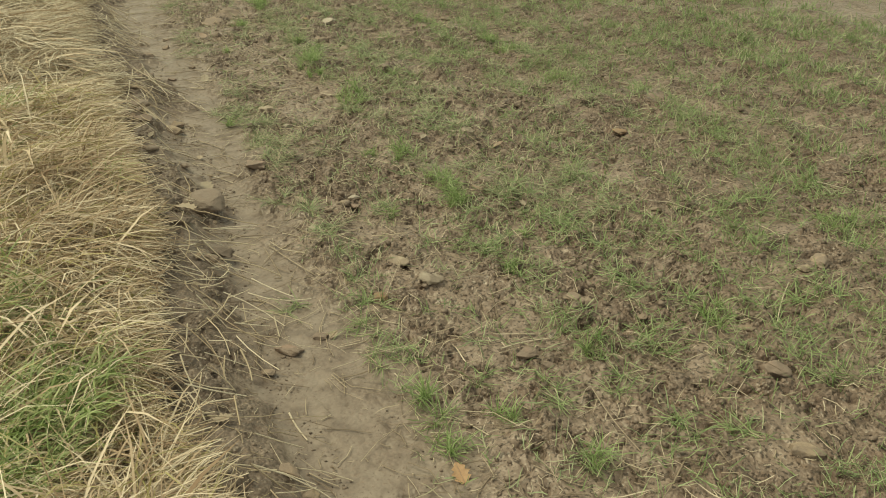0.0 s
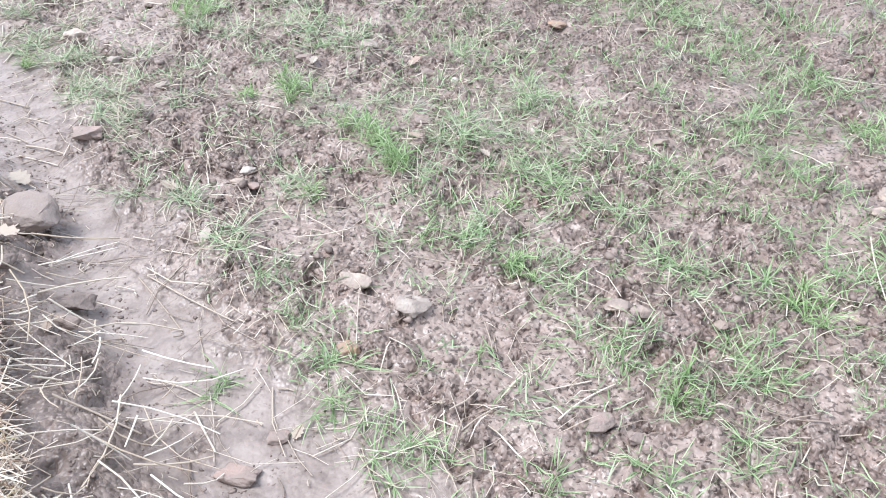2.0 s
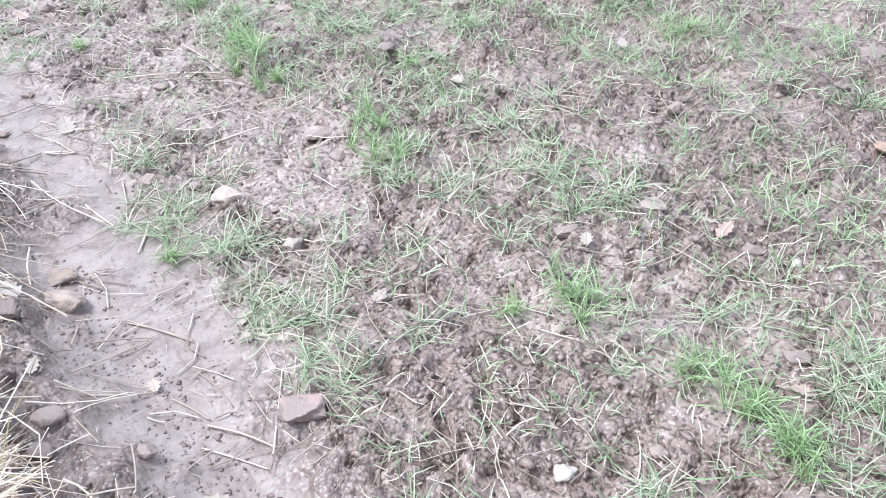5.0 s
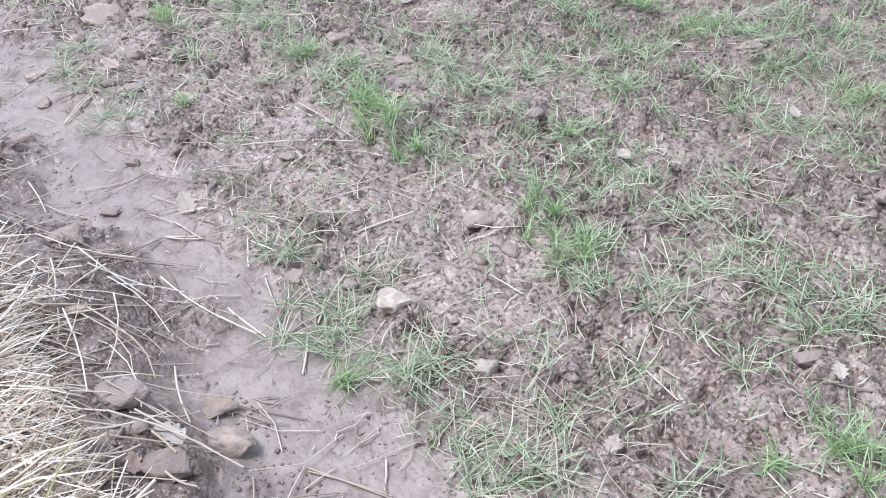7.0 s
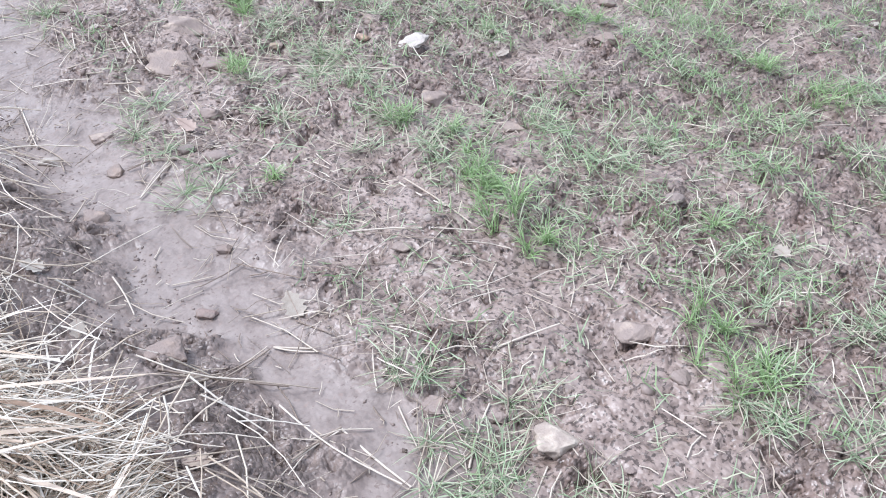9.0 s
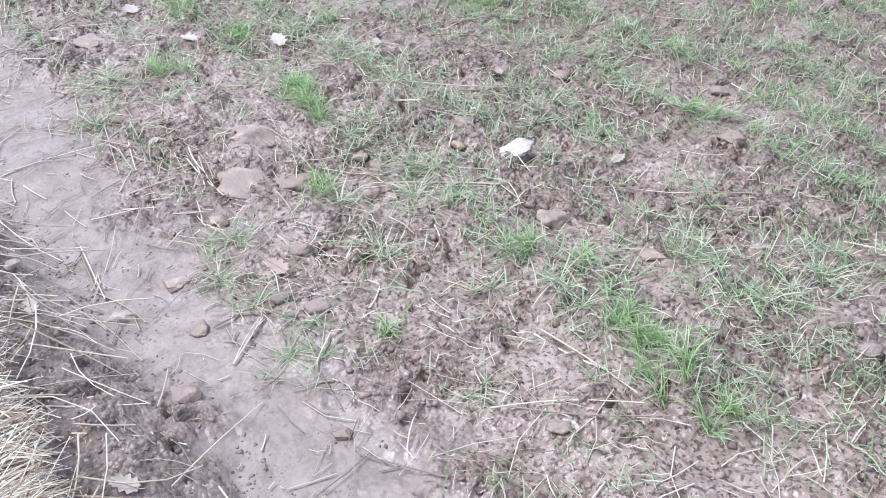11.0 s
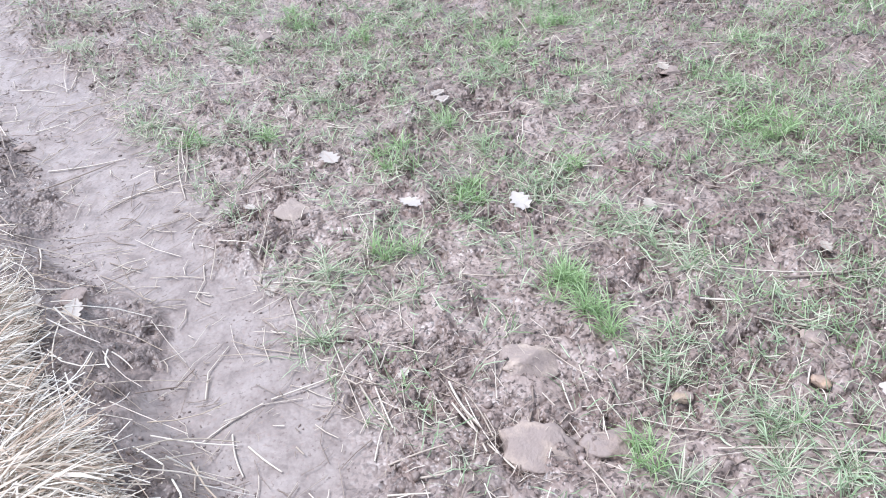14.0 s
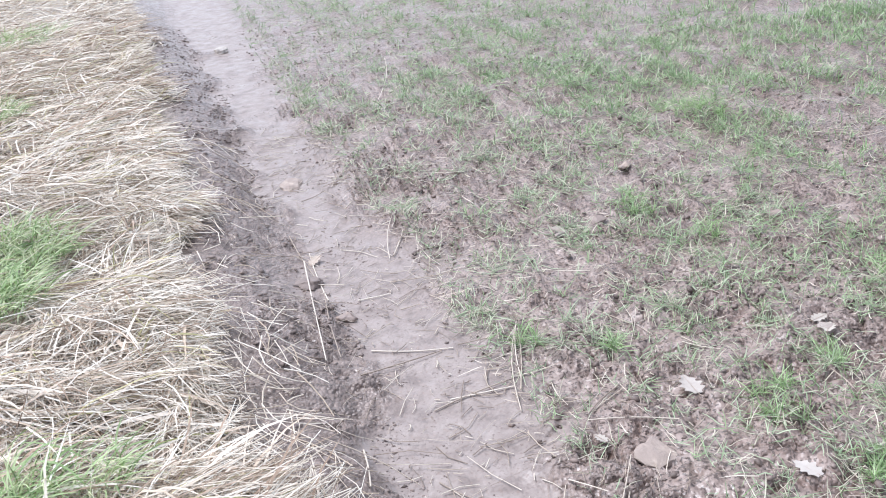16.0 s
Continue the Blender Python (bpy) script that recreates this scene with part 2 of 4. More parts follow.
    b.inputs["Distance"].default_value = 0.018
    smear = n.new("ShaderNodeMapRange")
    smear.inputs["To Min"].default_value, smear.inputs["To Max"].default_value = 0.85, 0.35
    l.new(zone("silt"), smear.inputs["Value"])
    l.new(smear.outputs[0], b.inputs["Strength"])
    l.new(relief, b.inputs["Height"])
    l.new(b.outputs[0], p.inputs["Normal"])
    return m


SOIL_LOW, SOIL_MID, SOIL_HIGH = (0.158, 0.115, 0.095), (0.236, 0.178, 0.149), (0.295, 0.230, 0.197)
RUDDY_LOW, RUDDY_HIGH = (0.125, 0.085, 0.069), (0.244, 0.175, 0.145)
SILT_LOW, SILT_MID, SILT_HIGH = (0.165, 0.130, 0.113), (0.230, 0.186, 0.163), (0.275, 0.229, 0.203)
soil = soil_material()
clod_mat = material("clod_clay", [(0.11, 0.079, 0.065), (0.17, 0.126, 0.105), (0.215, 0.162, 0.137), (0.25, 0.193, 0.165)], 60, (0.4, 0.75), 0.7, 300, 0.55, island=True)
humus_mat = material("humus", [(0.10, 0.073, 0.061), (0.17, 0.128, 0.108), (0.24, 0.187, 0.160)], 60, (0.45, 0.8), 0.7, 300, 0.55, island=True)
blade_mat = material("wheat_blade", [(0.175, 0.23, 0.12), (0.25, 0.325, 0.185), (0.31, 0.39, 0.235), (0.37, 0.435, 0.28), (0.43, 0.45, 0.315), (0.48, 0.43, 0.33)], 30, (0.48, 0.64), 0.0, 200, 0.75, island=True, leaf=0.25)
fresh_mat = material("fresh_wheat_blade", [(0.165, 0.245, 0.105), (0.25, 0.35, 0.165), (0.355, 0.44, 0.245)], 30, (0.46, 0.62), 0.0, 200, 0.75, island=True, leaf=0.3)
lime_mat = material("bright_wheat_blade", [(0.165, 0.25, 0.095), (0.265, 0.38, 0.16), (0.375, 0.48, 0.25)], 30, (0.4, 0.58), 0.0, 200, 0.75, island=True, leaf=0.3)
verge_mat = material("verge_grass_blade", [(0.14, 0.21, 0.075), (0.25, 0.35, 0.14), (0.40, 0.49, 0.25), (0.52, 0.53, 0.33)], 30, (0.4, 0.6), 0.0, 200, 0.75, island=True, leaf=0.3)
hay_mat = material("dead_grass", [(0.25, 0.18, 0.125), (0.47, 0.38, 0.29), (0.62, 0.54, 0.44), (0.70, 0.63, 0.535), (0.76, 0.705, 0.62)], 7, (0.65, 0.9), 0.0, 90, 0.66, island=True, leaf=0.15)
old_hay = material("withered_grass", [(0.27, 0.185, 0.128), (0.51, 0.395, 0.297), (0.70, 0.585, 0.475), (0.82, 0.735, 0.63)], 6, (0.65, 0.9), 0.0, 90, 0.6, island=True, leaf=0.15)
olive_mat = material("dying_grass", [(0.20, 0.19, 0.075), (0.32, 0.30, 0.13), (0.45, 0.40, 0.21), (0.53, 0.47, 0.28)], 7, (0.5, 0.8), 0.0, 90, 0.66, island=True, leaf=0.2)
spill_mat = material("spilled_straw", [(0.46, 0.37, 0.28), (0.64, 0.555, 0.45), (0.76, 0.69, 0.59)], 7, (0.6, 0.85), 0.0, 90, 0.7, island=True)
straw_mat = material("straw", [(0.25, 0.195, 0.155), (0.42, 0.35, 0.28), (0.56, 0.49, 0.41)], 30, (0.5, 0.8), 0.2, 500, 0.7)
litter_mat = material("straw_litter", [(0.21, 0.16, 0.125), (0.39, 0.32, 0.25), (0.54, 0.47, 0.385)], 30, (0.5, 0.8), 0.0, 500, 0.8, island=True)
STONE_TONES = {
    "white": [(0.24, 0.21, 0.18), (0.47, 0.42, 0.37), (0.59, 0.54, 0.485)], "cream": [(0.32, 0.25, 0.19), (0.45, 0.375, 0.305), (0.54, 0.47, 0.40)],
    "pale": [(0.26, 0.23, 0.19), (0.38, 0.33, 0.28), (0.47, 0.42, 0.37)], "tan": [(0.22, 0.165, 0.13), (0.365, 0.285, 0.225), (0.45, 0.375, 0.31)],
    "brown": [(0.15, 0.108, 0.085), (0.28, 0.21, 0.168), (0.375, 0.295, 0.24)], "grey": [(0.13, 0.10, 0.087), (0.235, 0.188, 0.165), (0.33, 0.277, 0.248)],
    "pink": [(0.18, 0.125, 0.105), (0.28, 0.20, 0.17), (0.36, 0.27, 0.235)], "orange": [(0.24, 0.14, 0.08), (0.38, 0.24, 0.145), (0.46, 0.32, 0.21)],
    "ochre": [(0.21, 0.15, 0.095), (0.31, 0.23, 0.155), (0.40, 0.31, 0.225)], "red": [(0.30, 0.06, 0.035), (0.42, 0.11, 0.06), (0.45, 0.16, 0.09)],
    "slab": [(0.21, 0.16, 0.13), (0.345, 0.272, 0.22), (0.43, 0.36, 0.30)],
    "dark": [(0.08, 0.06, 0.052), (0.14, 0.108, 0.094), (0.21, 0.166, 0.145)]}
STONE_WORDS = {"white": "small chalk-white flint", "cream": "cream sandstone", "pale": "pale mud-smeared flat stone", "tan": "tan rounded field stone",
               "brown": "brown mud-coated stone", "grey": "grey-brown smooth cobble", "pink": "pinkish clay-coated stone", "orange": "orange-brown sandstone pebble",
               "ochre": "ochre yellow-brown stone", "red": "small brick-red fragment", "slab": "flat tan sandstone slab", "dark": "dark wet earth lump"}
stone_mats = {k: material(k + "_stone", v, 28, (0.5, 0.85), 1.0, 160, 0.2, mud=0.3 if k == "white" else 0.88 if k in ("brown", "pink", "tan", "ochre") else 0.65, distance=0.006) for k, v in STONE_TONES.items()}
LEAF_TONES = {"white": [(0.33, 0.28, 0.24), (0.43, 0.38, 0.335), (0.49, 0.445, 0.40)], "pale": [(0.29, 0.24, 0.19), (0.39, 0.34, 0.285), (0.46, 0.415, 0.36)],
              "tan": [(0.29, 0.215, 0.16), (0.40, 0.32, 0.255), (0.48, 0.405, 0.335)], "pink": [(0.27, 0.185, 0.145), (0.38, 0.28, 0.23), (0.45, 0.355, 0.30)],
              "orange": [(0.34, 0.19, 0.11), (0.48, 0.30, 0.19), (0.56, 0.40, 0.28)], "red": [(0.28, 0.06, 0.03), (0.38, 0.10, 0.05), (0.42, 0.16, 0.09)]}
leaf_mats = {k: material(k + "_oak_leaf", v, 60, (0.5, 0.8), 0.3, 400, 0.3, leaf=0.15) for k, v in LEAF_TONES.items()}

# ---- the ground: one sheet, finest where the walk passes, out to the horizon ----
def graded(low, high, step, growth, side_low, side_high, coarse, end):
    """Grid lines: `step` apart from low to high, then wider to `coarse` until the sides, then out to the end."""
    lines = list(np.arange(low, high + step / 2, step))
    for sign, side in ((1, side_high), (-1, side_low)):
        at, gap, out = lines[-1] if sign > 0 else lines[0], step, []
        while abs(at) < end:
            gap = min(gap * growth, coarse) if sign * (side - at) > 0 else min(gap * 1.45, 500)
            at += sign * gap
            out.append(at)
        lines = lines + out if sign > 0 else out[::-1] + lines
    return np.array(lines)


gx = graded(-0.42, 1.30, 0.0068, 1.11, -2.0, 5.0, 0.045, 2500)
gy = graded(-1.80, 5.30, 0.0074, 1.12, -3.0, 12.0, 0.060, 2500)
xx, yy = np.meshgrid(gx, gy)
xx = xx + drill_line(np.clip(yy, -4, 14))
zz = height(xx, yy)
nx, ny = len(gx), len(gy)
ids = np.arange(nx * ny).reshape(ny, nx)
quads = np.stack([ids[:-1, :-1], ids[:-1, 1:], ids[1:, 1:], ids[1:, :-1]], -1).reshape(-1, 4)
ground_mesh = mesh_of("ground", np.stack([xx, yy, zz], -1).reshape(-1, 3), quads, [soil])
tilled, silt, bank = zones(xx, yy)
worked = (1 - ramp(np.abs(xx - 0.35), 2.4, 5.0)) * (1 - ramp(np.abs(yy - 2.95), 5.5, 9.0))
humus = np.clip((1 - tilled) * (1 - silt), 0, 1)
crumbly = np.clip(loosened(xx, yy) * (1 - silt) + humus, 0.45, 1)
for name, values in (("loose", 0.55 + (loosened(xx, yy) - 0.55) * worked), ("silt", silt), ("humus", humus), ("crumbly", crumbly), ("turf", bank)):
    ground_mesh.attributes.new(name, "FLOAT", "POINT").data.foreach_set("value", values.astype(np.float32).ravel())
ground = tagged(new("ground", ground_mesh), "wet reddish-brown clay field with a silted furrow and grassy bank", "ground", kind="structure")


# ---- ribbons, stalks and lumps, many to a mesh ----
def ribbons(base, azimuth, lift, droop, length, width, stations=4, floor_gap=0.003, follow=True):
    """Narrow tapering leaves: each leaves its base at an azimuth and a lift (radians), and droops along its length."""
    n = len(base)
    step = (length / stations)[:, None]
    s = np.linspace(0, 1, stations + 1)
    angle = lift[:, None] - droop[:, None] * s[None, :-1]
    bend = azimuth[:, None] + (rng.random((n, 1)) - 0.5) * 0.9 * s[None, :-1]
    px = base[:, :1] + np.concatenate([np.zeros((n, 1)), np.cumsum(step * np.cos(angle) * np.cos(bend), 1)], 1)
    py = base[:, 1:2] + np.concatenate([np.zeros((n, 1)), np.cumsum(step * np.cos(angle) * np.sin(bend), 1)], 1)
    pz = base[:, 2:3] + np.concatenate([np.zeros((n, 1)), np.cumsum(step * np.sin(angle), 1)], 1)
    if follow:
        pz = np.maximum(pz, height(px, py) + floor_gap + 0.004 * rng.random((n, 1)))
    w = width[:, None] * np.interp(s, [0, 0.3, 0.75, 1], [0.7, 1.0, 0.75, 0.08])[None, :] / 2
    twist = rng.normal(0, 0.5, (n, 1)) + rng.normal(0, 0.5, (n, 1)) * s[None]
    az = azimuth[:, None]
    dx, dy, dz = -np.sin(az) * np.cos(twist) * w, np.cos(az) * np.cos(twist) * w, np.sin(twist) * w
    verts = np.stack([np.stack([px - dx, py - dy, pz - dz], -1), np.stack([px + dx, py + dy, pz + dz], -1)], 2).reshape(-1, 3)
    k = np.arange(stations)
    one = np.stack([2 * k, 2 * k + 1, 2 * k + 3, 2 * k + 2], -1)
    faces = (one[None] + (np.arange(n) * 2 * (stations + 1))[:, None, None]).reshape(-1, 4)
    return verts, faces


def stalks(start, end, radius, sag, sides=5, stations=4):
    """Round straw stalks from start to end, with a little sag or kink."""
    n = len(start)
    s = np.linspace(0, 1, stations + 1)
    way = end - start
    long = np.linalg.norm(way, axis=1, keepdims=True)
    t = way / long
    side = np.cross(t, np.array([[0.0, 0.0, 1.0]]))
    side /= np.linalg.norm(side, axis=1, keepdims=True)
    up = np.cross(side, t)
    curve = np.sin(np.pi * s)[None, :, None]
    mid = start[:, None] + way[:, None] * s[None, :, None] + side[:, None] * curve * (sag * long[:, 0])[:, None, None]
    a = np.arange(sides) * 2 * np.pi / sides
    ring = (np.cos(a)[None, None, :, None] * side[:, None, None] + np.sin(a)[None, None, :, None] * up[:, None, None]) * radius[:, None, None, None]
    verts = (mid[:, :, None] + ring * np.linspace(1, 0.75, stations + 1)[None, :, None, None]).reshape(-1, 3)
    faces = []
    for i in range(stations):
        for j in range(sides):
            faces.append((i * sides + j, i * sides + (j + 1) % sides, (i + 1) * sides + (j + 1) % sides, (i + 1) * sides + j))
    one = np.array(faces)
    allf = (one[None] + (np.arange(n) * sides * (stations + 1))[:, None, None]).reshape(-1, 4)
    return verts, allf


PHI = (1 + 5 ** 0.5) / 2
ICO_V = np.array([(-1, PHI, 0), (1, PHI, 0), (-1, -PHI, 0), (1, -PHI, 0), (0, -1, PHI), (0, 1, PHI), (0, -1, -PHI), (0, 1, -PHI), (PHI, 0, -1), (PHI, 0, 1), (-PHI, 0, -1), (-PHI, 0, 1)]) / (1 + PHI * PHI) ** 0.5
ICO_F = np.array([(0, 11, 5), (0, 5, 1), (0, 1, 7), (0, 7, 10), (0, 10, 11), (1, 5, 9), (5, 11, 4), (11, 10, 2), (10, 7, 6), (7, 1, 8), (3, 9, 4), (3, 4, 2), (3, 2, 6), (3, 6, 8), (3, 8, 9), (4, 9, 5), (2, 4, 11), (6, 2, 10), (8, 6, 7), (9, 8, 1)])


OCT_V = np.array([(1, 0, 0), (0, 1, 0), (-1, 0, 0), (0, -1, 0), (0.1, 0.1, 1), (0, 0, -1)], float)
OCT_F = np.array([(0, 1, 4), (1, 2, 4), (2, 3, 4), (3, 0, 4), (1, 0, 5), (2, 1, 5), (3, 2, 5), (0, 3, 5)])


def crumbs(x, y, size, small=False, tall=0.25):
    """Angular lumps of earth, half sunk."""
    n = len(x)
    spin = rng.random(n) * 2 * np.pi
    shape_v, shape_f = (OCT_V, OCT_F) if small else (ICO_V, ICO_F)
    v = shape_v[None] * (0.42 + 0.75 * rng.random((n, len(shape_v), 1)))
    v = v * np.stack([size, size * (0.45 + 0.5 * rng.random(n)), size * (tall + 0.3 * rng.random(n))], -1)[:, None]
    c, s = np.cos(spin)[:, None], np.sin(spin)[:, None]
    vx, vy = v[..., 0] * c - v[..., 1] * s, v[..., 0] * s + v[..., 1] * c
    out = np.stack([vx + x[:, None], vy + y[:, None], v[..., 2] + (height(x, y) + size * 0.4 * (tall - 0.12))[:, None]], -1)
    return out.reshape(-1, 3), (shape_f[None] + (np.arange(n) * len(shape_v))[:, None, None]).reshape(-1, 3)


def rest(x, y, r):
    """The height on which a thing of radius r lies: the higher half of the ground under it."""
    a = np.arange(8) * np.pi / 4
    z = np.sort(np.append(height(x + r * np.cos(a), y + r * np.sin(a)), height(x, y)))
    return float(z[4:].mean())


# ---- stones ----
LYING = []  # places kept clear of seedlings


def stone(x, y, across, deep, tone):
    """A field stone: broken faces with worn edges, or a rounder cobble, partly sunk in the mud."""
    LYING.append((x, y, across * 0.55))
    bm = bmesh.new()
    round_one = tone in ("grey", "orange") or (tone == "tan" and across < 0.085)
    for _ in range(32 if tone == "grey" else 24 if round_one else 19):
        d = Vector((random.gauss(0, 1), random.gauss(0, 1), random.gauss(0, 0.8))).normalized()
        k = max(abs(d.x), abs(d.y), abs(d.z))
        bm.verts.new(d * (0.5 * random.uniform(0.92, 1.0)) / (1 if round_one else k ** 0.5))
    bmesh.ops.convex_hull(bm, input=bm.verts)
    bmesh.ops.delete(bm, geom=[v for v in bm.verts if not v.link_faces], context="VERTS")
    bmesh.ops.dissolve_limit(bm, angle_limit=0.25, verts=bm.verts, edges=bm.edges)
    bmesh.ops.bevel(bm, geom=bm.edges[:], offset=0.10 if round_one else 0.07, segments=2, profile=0.6, affect="EDGES", clamp_overlap=True)
    bmesh.ops.triangulate(bm, faces=bm.faces)
    for limit in (0.2, 0.1) if across > 0.08 else (0.2,):
        bmesh.ops.subdivide_edges(bm, edges=[e for e in bm.edges if e.calc_length() > limit], cuts=1)
        bmesh.ops.triangulate(bm, faces=bm.faces)
    bmesh.ops.smooth_vert(bm, verts=bm.verts, factor=0.5 if round_one else 0.35, use_axis_x=True, use_axis_y=True, use_axis_z=True)
    if tone == "grey":
        for _ in range(3):
            bmesh.ops.smooth_vert(bm, verts=bm.verts, factor=0.5, use_axis_x=True, use_axis_y=True, use_axis_z=True)
    off = Vector((x * 7.1, y * 5.3, across * 31))
    tall = min(across, deep) * (0.30 if tone == "slab" else random.uniform(0.48, 0.62) if across < 0.12 else random.uniform(0.42, 0.55))
    for v in bm.verts:
        v.co *= 1.03 + (0.34 if tone == "white" else 0.08 if tone == "grey" else 0.24) * noise.noise(v.co * (4 if tone == "white" else 3) + off) + (0.04 if tone == "grey" else 0.13) * noise.noise(v.co * 7 + off) + 0.06 * noise.noise(v.co * 17 + off)
    size = [max(v.co[i] for v in bm.verts) - min(v.co[i] for v in bm.verts) for i in range(3)]
    for v in bm.verts:
        v.co = Vector((v.co.x * across / size[0], v.co.y * deep / size[1], v.co.z * tall / size[2]))
    me = bpy.data.meshes.new("stone")
    bm.to_mesh(me)
    bm.free()
    me.materials.append(stone_mats[tone])
    me.shade_smooth()
    ob = new("earth_clod" if tone == "dark" else "stone", me)
    ob.matrix_world = pose(x, y, rest(x, y, across * 0.45) + tall * (0.20 if tone == "white" or across < 0.05 else -0.10 if across > 0.1 and tone in ("tan", "brown") else 0.06), random.uniform(-8, 8), random.uniform(-8, 8), random.uniform(-10, 10) - 28)
    where = "on the silted furrow" if x < field_edge(y) else "among the wheat rows"
    if x < silt_edge(y):
        where = "at the foot of the bank"
    tagged(ob, f"{STONE_WORDS[tone]} half sunk {where}", "clod" if tone == "dark" else "stone", "stones lying on the field")


for x, y, across, deep, tone in [
    (0.79, -1.96, 0.095, 0.065, "tan"), (-0.48, -1.74, 0.055, 0.037, "ochre"), (-0.52, -1.68, 0.068, 0.046, "brown"),
    (0.91, -1.64, 0.085, 0.073, "pink"), (0.30, -1.39, 0.042, 0.033, "pink"), (1.01, -1.37, 0.043, 0.031, "ochre"),
    (0.25, -1.32, 0.071, 0.063, "pink"), (0.29, -1.30, 0.020, 0.016, "red"), (0.70, -1.22, 0.037, 0.032, "ochre"),
    (-0.51, -1.16, 0.045, 0.031, "brown"), (1.40, -1.11, 0.056, 0.053, "tan"), (0.56, -1.10, 0.057, 0.041, "tan"),
    (1.49, -1.08, 0.072, 0.090, "tan"), (0.53, -1.05, 0.072, 0.053, "tan"), (-0.43, -1.04, 0.099, 0.067, "pink"),
    (-0.32, -0.99, 0.052, 0.042, "pink"), (0.31, -0.98, 0.029, 0.023, "ochre"), (-0.09, -0.85, 0.060, 0.055, "orange"),
    (0.10, -0.82, 0.089, 0.076, "pale"), (0.02, -0.67, 0.084, 0.057, "cream")]:
    stone(x, y, across, deep, tone)
for x, y, across, deep, tone in [
    (1.13, -0.52, 0.049, 0.041, "brown"), (-0.62, -0.49, 0.072, 0.049, "brown"), (-0.58, -0.39, 0.100, 0.068, "dark"),
    (-0.71, -0.25, 0.085, 0.065, "dark"), (-0.02, -0.09, 0.045, 0.035, "pink"), (-0.13, -0.08, 0.042, 0.031, "pink"),
    (0.18, -0.06, 0.040, 0.037, "brown"), (-0.05, -0.06, 0.054, 0.037, "tan"), (0.57, -0.04, 0.055, 0.046, "brown"),
    (-0.61, -0.00, 0.203, 0.144, "grey"), (0.00, 0.00, 0.048, 0.044, "white"), (0.22, 0.12, 0.030, 0.025, "brown"),
    (0.83, 0.19, 0.028, 0.025, "white"), (0.78, 0.28, 0.059, 0.040, "brown"), (-0.14, 0.29, 0.024, 0.016, "tan"),
    (-0.80, 0.33, 0.041, 0.032, "dark"), (-0.36, 0.39, 0.094, 0.070, "pink"), (0.54, 0.39, 0.056, 0.057, "tan"),
    (1.44, 0.41, 0.081, 0.055, "orange"), (-0.66, 0.45, 0.045, 0.036, "brown")]:
    stone(x, y, across, deep, tone)
for x, y, across, deep, tone in [
    (-0.83, 0.53, 0.055, 0.037, "grey"), (0.67, 0.53, 0.083, 0.067, "pale"), (0.44, 0.58, 0.065, 0.046, "brown"),
    (-0.80, 0.60, 0.070, 0.048, "grey"), (-0.06, 0.61, 0.039, 0.036, "pale"), (1.83, 0.78, 0.102, 0.076, "brown"),
    (1.07, 0.88, 0.045, 0.051, "brown"), (-0.14, 0.94, 0.054, 0.051, "pale"), (-0.82, 0.97, 0.092, 0.069, "pink"),
    (-0.69, 1.04, 0.110, 0.074, "tan"), (-0.84, 1.07, 0.045, 0.038, "grey"), (-0.12, 1.10, 0.024, 0.018, "pink"),
    (-0.67, 1.15, 0.085, 0.058, "ochre"), (-0.84, 1.18, 0.122, 0.088, "grey"), (0.13, 1.23, 0.053, 0.043, "tan"),
    (-0.20, 1.23, 0.099, 0.094, "cream"), (-0.25, 1.36, 0.034, 0.030, "tan"), (0.15, 1.40, 0.103, 0.070, "tan"),
    (-0.36, 1.45, 0.061, 0.053, "brown"), (-0.86, 1.48, 0.036, 0.032, "tan")]:
    stone(x, y, across, deep, tone)
for x, y, across, deep, tone in [
    (-0.89, 1.50, 0.062, 0.063, "pink"), (1.42, 1.69, 0.105, 0.082, "brown"), (0.55, 1.71, 0.059, 0.040, "grey"),
    (-0.79, 1.83, 0.092, 0.073, "brown"), (-0.16, 1.93, 0.057, 0.041, "tan"), (-0.06, 1.97, 0.026, 0.030, "grey"),
    (-0.66, 1.98, 0.053, 0.036, "pink"), (0.28, 2.08, 0.042, 0.037, "orange"), (-0.54, 2.19, 0.043, 0.033, "brown"),
    (0.43, 2.28, 0.071, 0.048, "brown"), (-0.78, 2.47, 0.071, 0.056, "brown"), (-0.41, 2.56, 0.072, 0.049, "grey"),
    (1.02, 2.57, 0.079, 0.069, "brown"), (0.33, 2.58, 0.097, 0.080, "tan"), (-0.47, 2.65, 0.051, 0.043, "grey"),
    (-0.67, 2.68, 0.048, 0.048, "brown"), (-0.34, 2.83, 0.101, 0.099, "brown"), (-0.81, 2.85, 0.082, 0.057, "pale"),
    (1.28, 2.86, 0.070, 0.058, "brown"), (-0.66, 2.89, 0.083, 0.067, "tan")]:
    stone(x, y, across, deep, tone)
